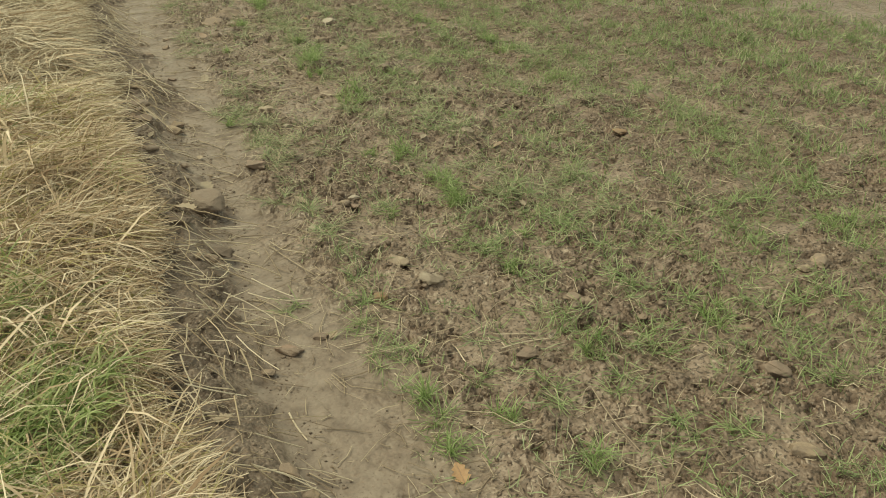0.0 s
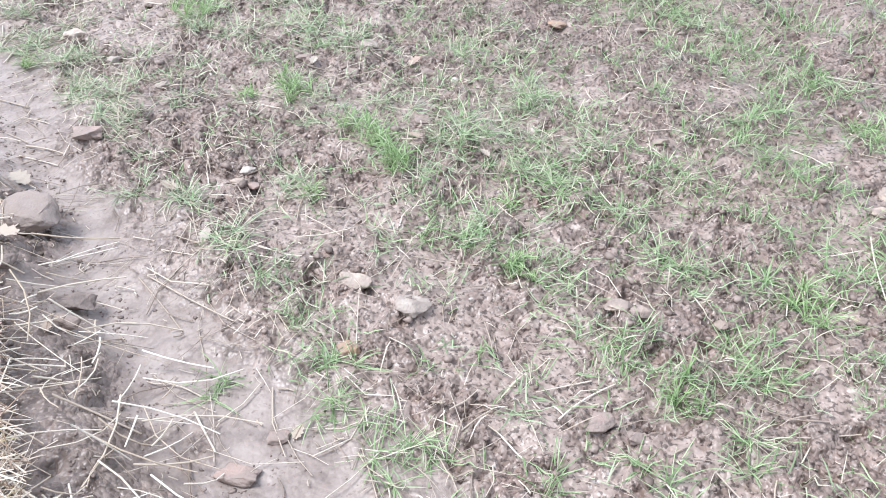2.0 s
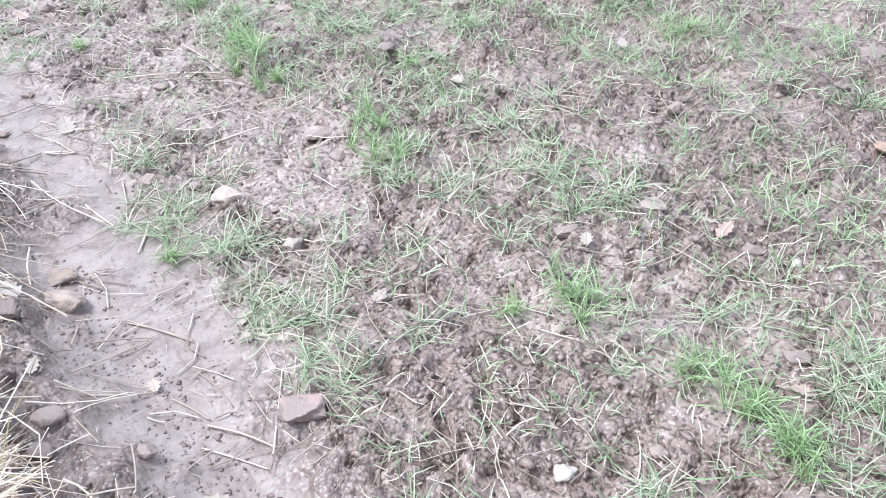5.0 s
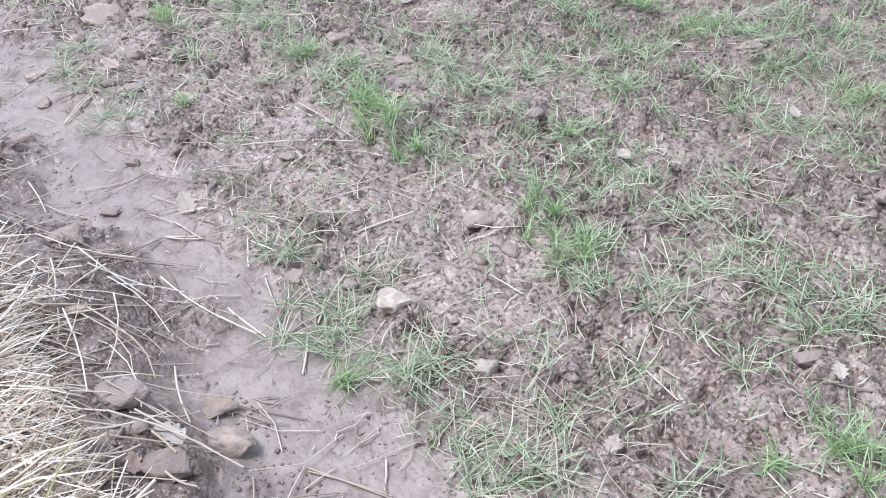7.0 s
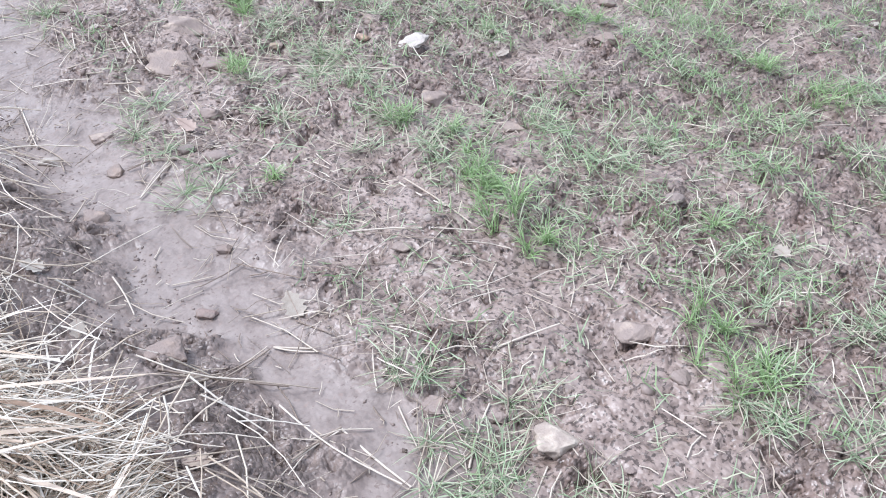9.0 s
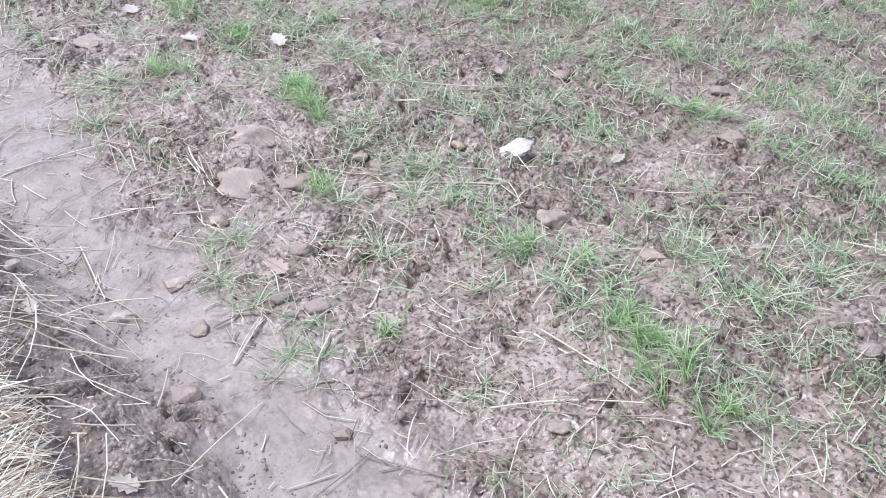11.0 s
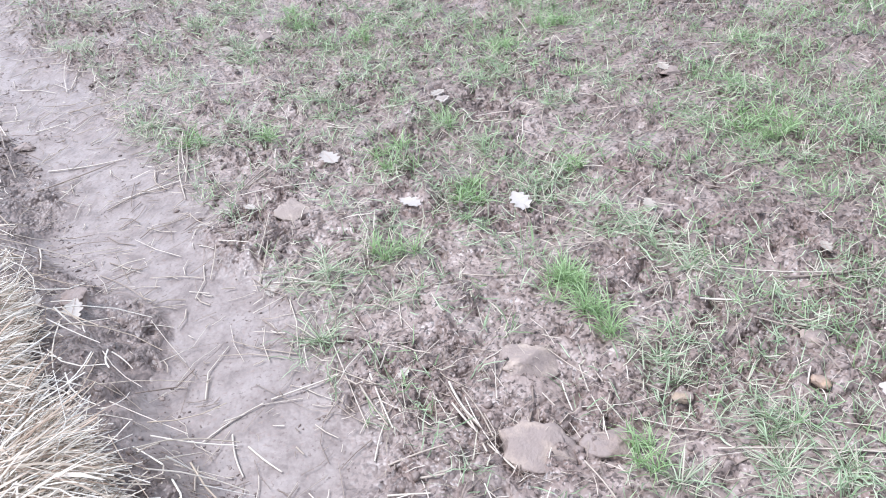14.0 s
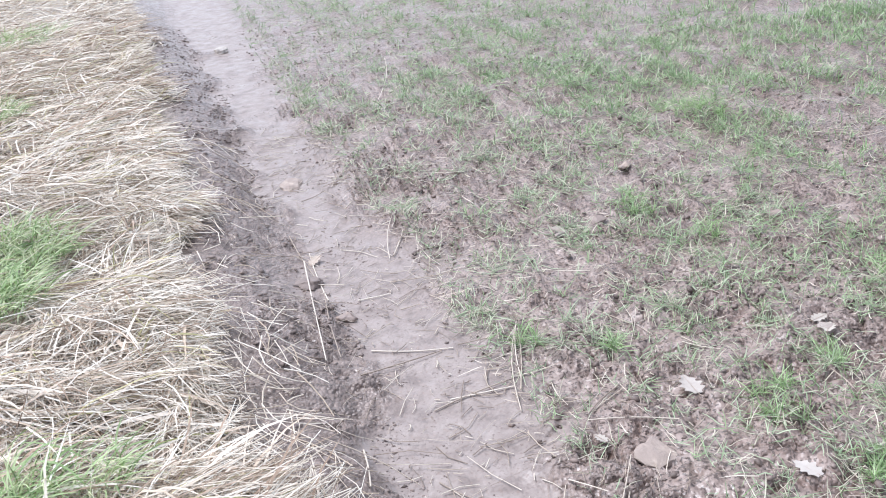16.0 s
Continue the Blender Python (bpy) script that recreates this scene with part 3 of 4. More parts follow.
for x, y, across, deep, tone in [
    (0.43, 2.89, 0.125, 0.091, "white"), (0.30, 3.01, 0.047, 0.059, "orange"), (-0.46, 3.09, 0.057, 0.056, "tan"),
    (-1.00, 3.10, 0.045, 0.041, "pale"), (0.40, 3.12, 0.070, 0.066, "brown"), (-0.19, 3.15, 0.126, 0.108, "brown"),
    (0.04, 3.17, 0.051, 0.038, "ochre"), (-0.32, 3.23, 0.184, 0.143, "tan"), (0.89, 3.25, 0.076, 0.064, "brown"),
    (-0.19, 3.47, 0.155, 0.118, "tan"), (-0.52, 3.84, 0.060, 0.042, "brown"), (-1.14, 4.39, 0.116, 0.079, "brown"),
    (-0.43, 4.48, 0.122, 0.129, "slab"), (1.14, 4.54, 0.083, 0.067, "brown"), (0.33, 4.87, 0.062, 0.059, "pale"),
    (1.63, 5.07, 0.157, 0.107, "brown"), (0.92, 5.61, 0.101, 0.081, "brown"), (-1.12, 5.69, 0.100, 0.066, "brown"),
    (0.68, 5.76, 0.070, 0.052, "brown"), (-0.17, 5.98, 0.050, 0.062, "pale")]:
    stone(x, y, across, deep, tone)
for x, y, across, deep, tone in [
    (-1.23, 6.03, 0.125, 0.085, "dark"), (0.02, 6.03, 0.072, 0.060, "brown"), (0.34, 6.52, 0.063, 0.078, "tan"),
    (-1.21, 7.24, 0.124, 0.155, "slab"), (-1.54, 11.04, 0.140, 0.131, "white")]:
    stone(x, y, across, deep, tone)

# ---- fallen oak leaves ----
def oak_leaf(x, y, size, tone):
    """A lobed, curled oak leaf lying flat on the mud, with its midrib and stalk."""
    leaf = new("oak_leaf")
    LYING.append((x, y, size * 0.5))
    n = 49
    length = size * (random.uniform(1.25, 1.45) if tone == "white" else random.uniform(1.0, 1.2))
    curl, phase = random.uniform(0.1, 0.35), random.uniform(0, 6.28)
    verts, faces = [], []
    for i in range(n):
        t = i / (n - 1)
        half = length * 0.40 * math.sin(math.pi * min(1, 0.05 + 0.95 * t) ** 0.85) ** 0.75 * (0.80 + 0.17 * math.cos(t * 2 * math.pi * 4 + 0.6))
        half = max(half, length * 0.012)
        for j in range(-2, 3):
            k = j / 2
            z = curl * abs(k) ** 1.6 * half * 1.1 + 0.05 * length * math.sin(3.1 * t + phase) + 0.012 * length * math.sin(9 * t + 5 * k + phase)
            verts.append(((t - 0.5) * length - 0.05 * length * abs(k), k * half, z))
        if i:
            for j in range(4):
                a = (i - 1) * 5 + j
                faces.append((a, a + 1, a + 6, a + 5))
    part("leaf_blade", mesh_of("leaf_blade", verts, faces, [leaf_mats[tone]]), leaf)
    low = min(v[2] for v in verts)
    sv, sf = stalks(np.array([[-0.5 * length, 0, verts[2][2]]]), np.array([[-0.72 * length, random.uniform(-0.1, 0.1) * length, verts[2][2] + 0.002]]), np.array([0.0011]), np.array([0.1]))
    part("leaf_stalk", mesh_of("leaf_stalk", sv, sf, [leaf_mats["tan"]]), leaf, "thin brown stalk")
    rv, rf = stalks(np.array([[-0.5 * length, 0, verts[2][2] + 0.0008]]), np.array([[0.45 * length, 0, verts[-13][2] + 0.0008]]), np.array([0.0008]), np.array([0.0]))
    part("leaf_midrib", mesh_of("leaf_midrib", rv, rf, [leaf_mats["pink"]]), leaf, "raised brownish midrib")
    leaf.matrix_world = pose(x, y, rest(x, y, size * 0.4) - low + 0.008, random.uniform(-8, 8), random.uniform(-18, -4), 90 + random.choice((0, 0, 60, -55)) + random.uniform(-30, 30))
    word = {"white": "bleached whitish", "pale": "pale straw-coloured", "tan": "dry tan", "pink": "pinkish-brown", "orange": "orange-brown", "red": "small reddish"}[tone]
    tagged(leaf, f"{word} fallen oak leaf lying on wet mud", "leaf", "fallen oak leaves")


for x, y, size, tone in [
    (-0.10, -1.76, 0.055, "orange"), (-0.66, -1.50, 0.049, "tan"), (-0.28, -1.00, 0.035, "tan"), (-0.66, -0.53, 0.037, "tan"),
    (0.64, -0.29, 0.036, "pale"), (-0.22, -0.27, 0.044, "pale"), (-0.69, -0.13, 0.085, "tan"), (0.50, -0.11, 0.038, "tan"),
    (-0.23, 0.02, 0.048, "tan"), (-0.59, 0.28, 0.065, "pale"), (0.78, 0.37, 0.058, "pink"), (0.45, 0.51, 0.040, "pale"),
    (-0.06, 0.62, 0.045, "pale"), (-0.59, 0.67, 0.039, "tan"), (-0.37, 0.68, 0.033, "pale"), (-0.79, 0.75, 0.036, "pale"),
    (-0.35, 0.76, 0.035, "pale"), (-0.25, 0.82, 0.025, "red"), (-0.87, 1.00, 0.041, "pink"), (-0.79, 1.06, 0.049, "white"),
    (1.26, 1.34, 0.052, "pale"), (0.65, 1.43, 0.058, "pale"), (-0.85, 1.47, 0.047, "tan"), (-0.48, 1.89, 0.070, "pale")]:
    oak_leaf(x, y, size, tone)
for x, y, size, tone in [
    (-0.94, 1.95, 0.048, "pale"), (-0.98, 2.19, 0.055, "pale"), (1.99, 2.19, 0.042, "pale"), (-0.28, 2.43, 0.048, "pale"),
    (0.69, 2.71, 0.052, "pale"), (-0.43, 2.76, 0.057, "pink"), (-1.00, 2.89, 0.053, "pale"), (0.71, 3.38, 0.040, "pale"),
    (0.10, 3.42, 0.038, "pale"), (-0.47, 3.60, 0.032, "pale"), (0.46, 3.82, 0.047, "pale"), (0.18, 4.10, 0.064, "white"),
    (-0.63, 4.16, 0.040, "pale"), (-0.11, 4.29, 0.061, "white"), (-1.14, 4.30, 0.066, "white"), (-1.23, 4.35, 0.060, "white"),
    (1.13, 4.57, 0.063, "pale"), (-0.54, 4.61, 0.039, "pale"), (-0.19, 4.77, 0.075, "white"), (0.33, 4.86, 0.065, "pale"),
    (-1.79, 4.88, 0.072, "tan"), (0.34, 4.92, 0.053, "pale"), (-1.82, 5.58, 0.086, "tan"), (-0.18, 6.00, 0.062, "pale")]:
    oak_leaf(x, y, size, tone)
for x, y, size, tone in [
    (-1.18, 6.23, 0.060, "tan"), (-2.98, 9.81, 0.166, "tan")]:
    oak_leaf(x, y, size, tone)

# ---- single straw stems ----
def straw_stem(x0, y0, x1, y1):
    """One hollow straw lying across the mud."""
    a = np.array([[0.0, 0.0, 0.0]])
    z0, z1 = float(height(x0, y0)) + 0.006, float(height(x1, y1)) + 0.006
    zm = float(height((x0 + x1) / 2, (y0 + y1) / 2)) + 0.005
    rise = max(0, zm - (z0 + z1) / 2)
    v, f = stalks(a, np.array([[x1 - x0, y1 - y0, z1 - z0]]), np.array([random.uniform(0.0017, 0.0030)]), np.array([random.uniform(-0.05, 0.05)]), 6, 6)
    ob = new("straw_stem", mesh_of("straw_stem", v, f, [straw_mat]))
    ob.location = (x0, y0, z0 + rise)
    tagged(ob, "dry pale straw stem lying across wet mud", "straw", "straw stems")


for x0, y0, x1, y1 in [
    (0.37, -1.54, 0.38, -1.82), (-0.48, -1.37, -0.45, -1.50), (0.19, -1.27, 0.37, -1.24), (-0.33, -1.22, -0.30, -1.30),
    (1.35, -1.12, 1.12, -1.36), (-0.57, -0.89, -0.45, -0.84), (-0.45, -0.84, -0.45, -0.97), (-0.70, -0.77, -0.57, -0.89),
    (0.83, -0.57, 0.77, -0.73), (1.92, -0.48, 2.16, -0.58), (0.47, -0.41, 0.55, -0.36), (0.45, -0.41, 0.40, -0.57),
    (-0.40, -0.34, -0.28, -0.63), (-0.42, -0.33, -0.39, -0.58), (0.44, -0.32, 0.41, -0.43), (-0.16, 0.10, -0.23, 0.03),
    (-0.03, 0.21, 0.10, 0.11), (-0.45, 0.34, -0.25, 0.72), (-0.56, 0.45, -0.47, 0.33), (-0.68, 0.47, -0.73, 0.27),
    (-0.87, 0.48, -0.81, 0.29), (0.42, 0.50, 0.51, 0.43)]:
    straw_stem(x0, y0, x1, y1)
for x0, y0, x1, y1 in [
    (-0.53, 0.50, -0.44, 0.36), (-0.73, 0.65, -0.60, 0.65), (-0.50, 0.67, -0.47, 0.51), (-0.73, 0.75, -0.54, 0.83),
    (0.17, 0.75, 0.17, 0.68), (0.14, 0.75, 0.14, 0.65), (-0.32, 0.76, -0.22, 0.79), (0.07, 0.78, 0.19, 0.82),
    (-0.65, 0.80, -0.55, 0.82), (0.38, 0.82, 0.45, 0.84), (-0.67, 0.87, -0.55, 0.83), (-0.58, 0.91, -0.47, 0.77),
    (-0.58, 0.92, -0.47, 0.76), (-0.68, 0.94, -0.71, 0.86), (0.13, 0.99, 0.09, 0.89), (0.35, 1.02, 0.42, 0.98),
    (0.97, 1.08, 1.05, 1.08), (-0.33, 1.11, -0.25, 1.08), (-0.64, 1.14, -0.60, 1.07), (-0.98, 1.14, -0.76, 1.05),
    (0.39, 1.14, 0.37, 1.07), (-0.61, 1.15, -0.59, 1.07)]:
    straw_stem(x0, y0, x1, y1)
for x0, y0, x1, y1 in [
    (-0.28, 1.25, -0.21, 1.31), (-0.42, 1.25, -0.48, 1.15), (-0.38, 1.28, -0.25, 1.40), (-0.71, 1.30, -0.74, 1.10),
    (-0.97, 1.32, -0.77, 1.35), (-0.68, 1.45, -0.56, 1.49), (-0.85, 1.45, -0.73, 1.36), (-0.68, 1.45, -0.55, 1.50),
    (-1.06, 1.49, -0.89, 1.27), (-0.42, 1.49, -0.44, 1.38), (-0.55, 1.50, -0.50, 1.30), (-0.16, 1.52, 0.00, 1.49),
    (-0.60, 1.52, -0.51, 1.29), (-1.02, 1.56, -0.82, 1.35), (-0.33, 1.57, -0.25, 1.61), (-0.64, 1.60, -0.52, 1.30),
    (-0.77, 1.66, -0.80, 1.55), (-0.87, 1.66, -0.73, 1.73), (-0.85, 1.67, -0.73, 1.75), (-0.95, 1.68, -0.72, 1.71),
    (-0.77, 1.70, -0.58, 1.80), (-0.75, 1.73, -0.80, 1.58)]:
    straw_stem(x0, y0, x1, y1)
for x0, y0, x1, y1 in [
    (-0.72, 1.75, -0.58, 1.81), (-0.89, 1.76, -0.54, 1.63), (-0.83, 1.77, -0.59, 1.67), (-0.58, 1.80, -0.75, 1.73),
    (-0.57, 1.80, -0.50, 1.73), (-0.57, 1.80, -0.50, 1.74), (-0.22, 2.03, 0.05, 1.81), (-0.25, 2.05, 0.02, 1.87),
    (-0.82, 2.15, -0.81, 2.04), (-0.90, 2.18, -0.64, 2.37), (-0.00, 2.20, 0.03, 1.90), (-0.01, 2.21, 0.02, 2.01),
    (-0.85, 2.43, -0.78, 2.60), (-0.15, 2.45, -0.14, 2.38), (-0.30, 2.50, -0.23, 2.57), (-0.65, 2.52, -0.53, 2.61),
    (-0.65, 2.52, -0.54, 2.61), (-0.59, 2.57, -0.53, 2.60), (0.01, 2.69, -0.01, 2.63), (0.30, 2.70, 0.20, 2.59),
    (0.31, 2.76, 0.28, 2.66), (0.29, 2.77, 0.30, 2.70)]:
    straw_stem(x0, y0, x1, y1)
for x0, y0, x1, y1 in [
    (0.19, 2.86, 0.31, 2.76), (0.41, 2.86, 0.40, 2.71), (-0.14, 2.87, -0.25, 2.76), (-0.91, 2.93, -0.86, 2.81),
    (-0.84, 2.97, -0.77, 2.79), (-0.01, 3.00, 0.29, 2.77), (-1.00, 3.02, -1.00, 2.81), (-1.00, 3.03, -0.89, 3.18),
    (-0.26, 3.14, -0.30, 2.91), (-0.56, 3.18, -0.48, 3.12), (-0.82, 3.20, -0.83, 2.93), (-0.83, 3.24, -0.84, 2.97),
    (-0.43, 3.27, -0.39, 3.50), (-1.02, 3.27, -0.89, 3.18), (-1.01, 3.28, -0.88, 3.19), (-0.67, 3.29, -0.59, 3.24),
    (-0.60, 3.30, -0.49, 3.26), (-0.76, 3.30, -0.63, 3.26), (-0.39, 3.31, -0.37, 3.49), (-0.63, 3.37, -0.50, 3.32),
    (-0.16, 3.37, -0.20, 3.27), (-0.65, 3.40, -0.56, 3.51)]:
    straw_stem(x0, y0, x1, y1)
for x0, y0, x1, y1 in [
    (0.51, 3.40, 0.74, 3.24), (-0.81, 3.41, -0.78, 3.29), (0.30, 3.41, 0.36, 3.33), (-0.42, 3.45, -0.40, 3.20),
    (-0.38, 3.46, -0.41, 3.25), (-0.40, 3.52, -0.40, 3.31), (-0.39, 3.52, -0.40, 3.36), (0.37, 3.53, 0.74, 3.24),
    (-0.04, 3.57, 0.00, 3.49), (-0.70, 3.59, -0.63, 3.64), (-1.08, 3.60, -0.98, 3.67), (-0.88, 3.62, -0.84, 3.50),
    (-1.00, 3.62, -1.03, 3.50), (-0.58, 3.63, -0.58, 3.47), (-0.42, 3.63, -0.34, 3.66), (-0.55, 3.65, -0.58, 3.49),
    (-0.54, 3.66, -0.58, 3.44), (-0.90, 3.68, -0.92, 3.54), (-0.97, 3.70, -0.80, 3.74), (-0.78, 3.74, -0.60, 3.71),
    (-0.57, 3.83, -0.62, 3.50), (-0.14, 3.90, -0.03, 3.78)]:
    straw_stem(x0, y0, x1, y1)
for x0, y0, x1, y1 in [
    (-0.69, 4.06, -0.66, 3.90), (-0.61, 4.18, -0.47, 4.05), (-0.64, 4.22, -0.52, 4.44), (-0.61, 4.30, -0.51, 4.46),
    (-1.04, 4.57, -0.95, 4.33), (-0.98, 4.60, -0.93, 4.51), (-1.00, 4.63, -0.92, 4.52), (-0.54, 4.70, -0.31, 4.59),
    (-0.53, 4.73, -0.39, 4.84), (-0.51, 4.75, -0.38, 4.83), (-0.51, 4.75, -0.38, 4.86), (-1.18, 4.83, -1.19, 4.55),
    (-0.69, 4.87, -0.56, 5.34), (-0.94, 4.97, -0.68, 5.04), (-0.66, 4.97, -0.56, 5.32), (-0.88, 5.01, -0.67, 5.00),
    (-0.64, 5.03, -0.56, 5.34), (-1.13, 5.23, -0.84, 5.30), (-1.18, 5.31, -1.18, 5.87), (-1.07, 5.40, -0.80, 5.30),
    (-1.06, 5.81, -0.93, 5.81), (-1.17, 5.86, -1.20, 6.33)]:
    straw_stem(x0, y0, x1, y1)
for x0, y0, x1, y1 in [
    (-0.88, 6.11, -0.78, 6.52), (-0.86, 6.13, -0.73, 6.57), (-1.23, 6.22, -1.23, 5.29), (-1.27, 6.54, -1.18, 5.99),
    (-0.53, 8.54, -0.30, 9.63)]:
    straw_stem(x0, y0, x1, y1)

# ---- wheat ----
def wheat_tuft(x, y, r, fresh):
    """A tillering wheat plant: many narrow leaves fanning out and drooping from one crown."""
    crowns = max(2, int(r * (90 if fresh else 70)))
    n = int((1700 if fresh else 850) * r + 10)
    pick = rng.integers(0, crowns, n)
    ca, cd = rng.random(crowns) * 2 * np.pi, r * (0.95 if fresh else 1.1) * np.sqrt(rng.random(crowns))
    bx = x + (cd * np.cos(ca))[pick] + rng.normal(0, 0.006, n)
    by = y + (cd * np.sin(ca))[pick] * 1.2 + rng.normal(0, 0.006, n)
    base = np.stack([bx, by, height(bx, by) - 0.004], -1)
    lift = np.clip(rng.normal(1.15 if fresh else 0.55, 0.32, n), 0.03, 1.5)
    size = (0.6 + 0.9 * rng.random(n)) * (0.28 * r + (0.056 if fresh else 0.062))
    v, f = ribbons(base, rng.random(n) * 2 * np.pi, lift, lift * (0.7 + 1.0 * rng.random(n)), size, 0.0016 + 0.0018 * rng.random(n))
    z = float(height(x, y))
    ob = new("wheat_tuft", mesh_of("wheat_tuft", v - np.array([[x, y, z]]), f, [lime_mat if fresh else fresh_mat if y < -0.5 else blade_mat]))
    ob.location = (x, y, z)
    tagged(ob, "bright green young wheat tuft growing from mud" if fresh else "dull green straggling wheat tuft in muddy soil", "wheat", "wheat tufts")


# wheat tufts along the drill rows: x, y, radius, freshness
for x, y, r, fresh in [
    (0.25, -1.83, 0.041, 1), (0.64, -1.82, 0.051, 0), (0.53, -1.79, 0.057, 0), (-0.10, -1.64, 0.048, 1),
    (1.04, -1.63, 0.058, 0), (0.25, -1.60, 0.032, 0), (0.09, -1.60, 0.038, 1), (0.47, -1.54, 0.045, 0),
    (0.26, -1.49, 0.033, 0), (-0.08, -1.48, 0.070, 1), (0.62, -1.42, 0.043, 0), (0.07, -1.41, 0.034, 0),
    (0.66, -1.41, 0.029, 0), (0.48, -1.35, 0.044, 1), (0.96, -1.29, 0.079, 1), (0.71, -1.27, 0.046, 0),
    (1.31, -1.24, 0.059, 0), (-0.12, -1.23, 0.083, 0), (0.89, -1.20, 0.041, 0), (0.40, -1.19, 0.038, 0),
    (0.77, -1.00, 0.034, 0), (-0.18, -0.95, 0.049, 0)]:
    wheat_tuft(x, y, r, fresh)
for x, y, r, fresh in [
    (-0.14, -0.91, 0.046, 0), (1.78, -0.82, 0.079, 1), (0.40, -0.82, 0.051, 1), (1.36, -0.81, 0.050, 0),
    (-0.39, -0.78, 0.031, 0), (0.36, -0.65, 0.059, 0), (1.45, -0.64, 0.088, 0), (1.54, -0.61, 0.101, 0),
    (0.34, -0.58, 0.064, 0), (0.56, -0.57, 0.017, 1), (0.73, -0.53, 0.076, 0), (1.89, -0.48, 0.058, 0),
    (0.93, -0.47, 0.068, 0), (-0.17, -0.41, 0.097, 0), (0.85, -0.33, 0.052, 0), (0.59, -0.31, 0.045, 0),
    (0.58, -0.24, 0.076, 0), (0.10, -0.23, 0.023, 1), (0.39, -0.23, 0.055, 1), (0.64, -0.21, 0.035, 0),
    (0.73, -0.19, 0.071, 0), (0.07, -0.19, 0.048, 0)]:
    wheat_tuft(x, y, r, fresh)
for x, y, r, fresh in [
    (0.39, -0.16, 0.060, 1), (0.59, -0.14, 0.042, 0), (0.91, -0.13, 0.084, 0), (0.09, -0.11, 0.032, 0),
    (-0.25, -0.11, 0.062, 0), (0.94, -0.06, 0.043, 0), (0.38, -0.06, 0.064, 1), (-0.19, -0.05, 0.035, 0),
    (0.35, 0.00, 0.072, 1), (-0.31, 0.07, 0.048, 0), (0.56, 0.12, 0.058, 0), (0.30, 0.37, 0.089, 1),
    (1.17, 0.39, 0.067, 0), (-0.28, 0.40, 0.048, 0), (0.17, 0.43, 0.026, 1), (-0.06, 0.46, 0.044, 0),
    (-0.29, 0.49, 0.065, 0), (-0.29, 0.55, 0.041, 0), (1.59, 0.55, 0.077, 0), (0.60, 0.61, 0.088, 0),
    (-0.18, 0.62, 0.067, 0), (0.30, 0.64, 0.030, 0)]:
    wheat_tuft(x, y, r, fresh)
for x, y, r, fresh in [
    (1.15, 0.67, 0.066, 0), (0.53, 0.69, 0.097, 0), (-0.30, 0.70, 0.056, 0), (-0.10, 0.70, 0.044, 0),
    (1.45, 0.76, 0.053, 0), (-0.32, 0.79, 0.029, 0), (-0.29, 0.84, 0.035, 0), (0.30, 0.86, 0.039, 0),
    (0.33, 0.92, 0.057, 0), (0.51, 0.93, 0.050, 0), (-0.23, 0.97, 0.073, 0), (-0.30, 1.01, 0.044, 0),
    (0.20, 1.04, 0.040, 0), (0.57, 1.08, 0.051, 0), (-0.41, 1.08, 0.033, 1), (-0.22, 1.08, 0.060, 0),
    (0.21, 1.09, 0.056, 0), (0.77, 1.11, 0.090, 0), (0.60, 1.11, 0.048, 0), (0.25, 1.19, 0.090, 1),
    (-0.37, 1.19, 0.045, 0), (1.43, 1.25, 0.052, 1)]:
    wheat_tuft(x, y, r, fresh)
for x, y, r, fresh in [
    (-0.44, 1.27, 0.049, 0), (-0.34, 1.28, 0.075, 0), (0.27, 1.28, 0.065, 1), (1.17, 1.32, 0.068, 0),
    (-0.39, 1.34, 0.039, 0), (-0.19, 1.36, 0.041, 0), (0.44, 1.38, 0.081, 0), (0.70, 1.44, 0.043, 0),
    (1.09, 1.50, 0.047, 0), (1.37, 1.52, 0.052, 0), (-0.35, 1.55, 0.067, 0), (1.20, 1.57, 0.085, 0),
    (0.57, 1.58, 0.022, 1), (1.48, 1.70, 0.073, 0), (0.86, 1.73, 0.054, 0), (0.14, 1.76, 0.056, 1),
    (1.19, 1.83, 0.052, 0), (1.38, 1.87, 0.078, 1), (1.48, 1.89, 0.066, 0), (0.14, 1.90, 0.087, 1),
    (0.72, 1.97, 0.033, 0), (0.73, 2.01, 0.047, 0)]:
    wheat_tuft(x, y, r, fresh)
for x, y, r, fresh in [
    (0.14, 2.01, 0.051, 1), (0.55, 2.02, 0.066, 0), (0.18, 2.06, 0.047, 1), (-0.24, 2.12, 0.030, 0),
    (1.39, 2.16, 0.067, 1), (0.19, 2.16, 0.051, 1), (0.14, 2.16, 0.052, 0), (0.52, 2.24, 0.076, 0),
    (0.20, 2.35, 0.075, 0), (0.29, 2.38, 0.026, 1), (-0.30, 2.39, 0.031, 1), (-0.02, 2.44, 0.035, 0),
    (-0.51, 2.45, 0.087, 0), (0.16, 2.49, 0.059, 1), (0.15, 2.54, 0.055, 0), (-0.54, 2.65, 0.049, 0),
    (-0.15, 2.69, 0.052, 0), (1.06, 2.74, 0.057, 1), (0.18, 2.77, 0.050, 0), (0.72, 2.81, 0.047, 0),
    (-0.55, 2.83, 0.057, 0), (0.06, 2.86, 0.057, 0)]:
    wheat_tuft(x, y, r, fresh)
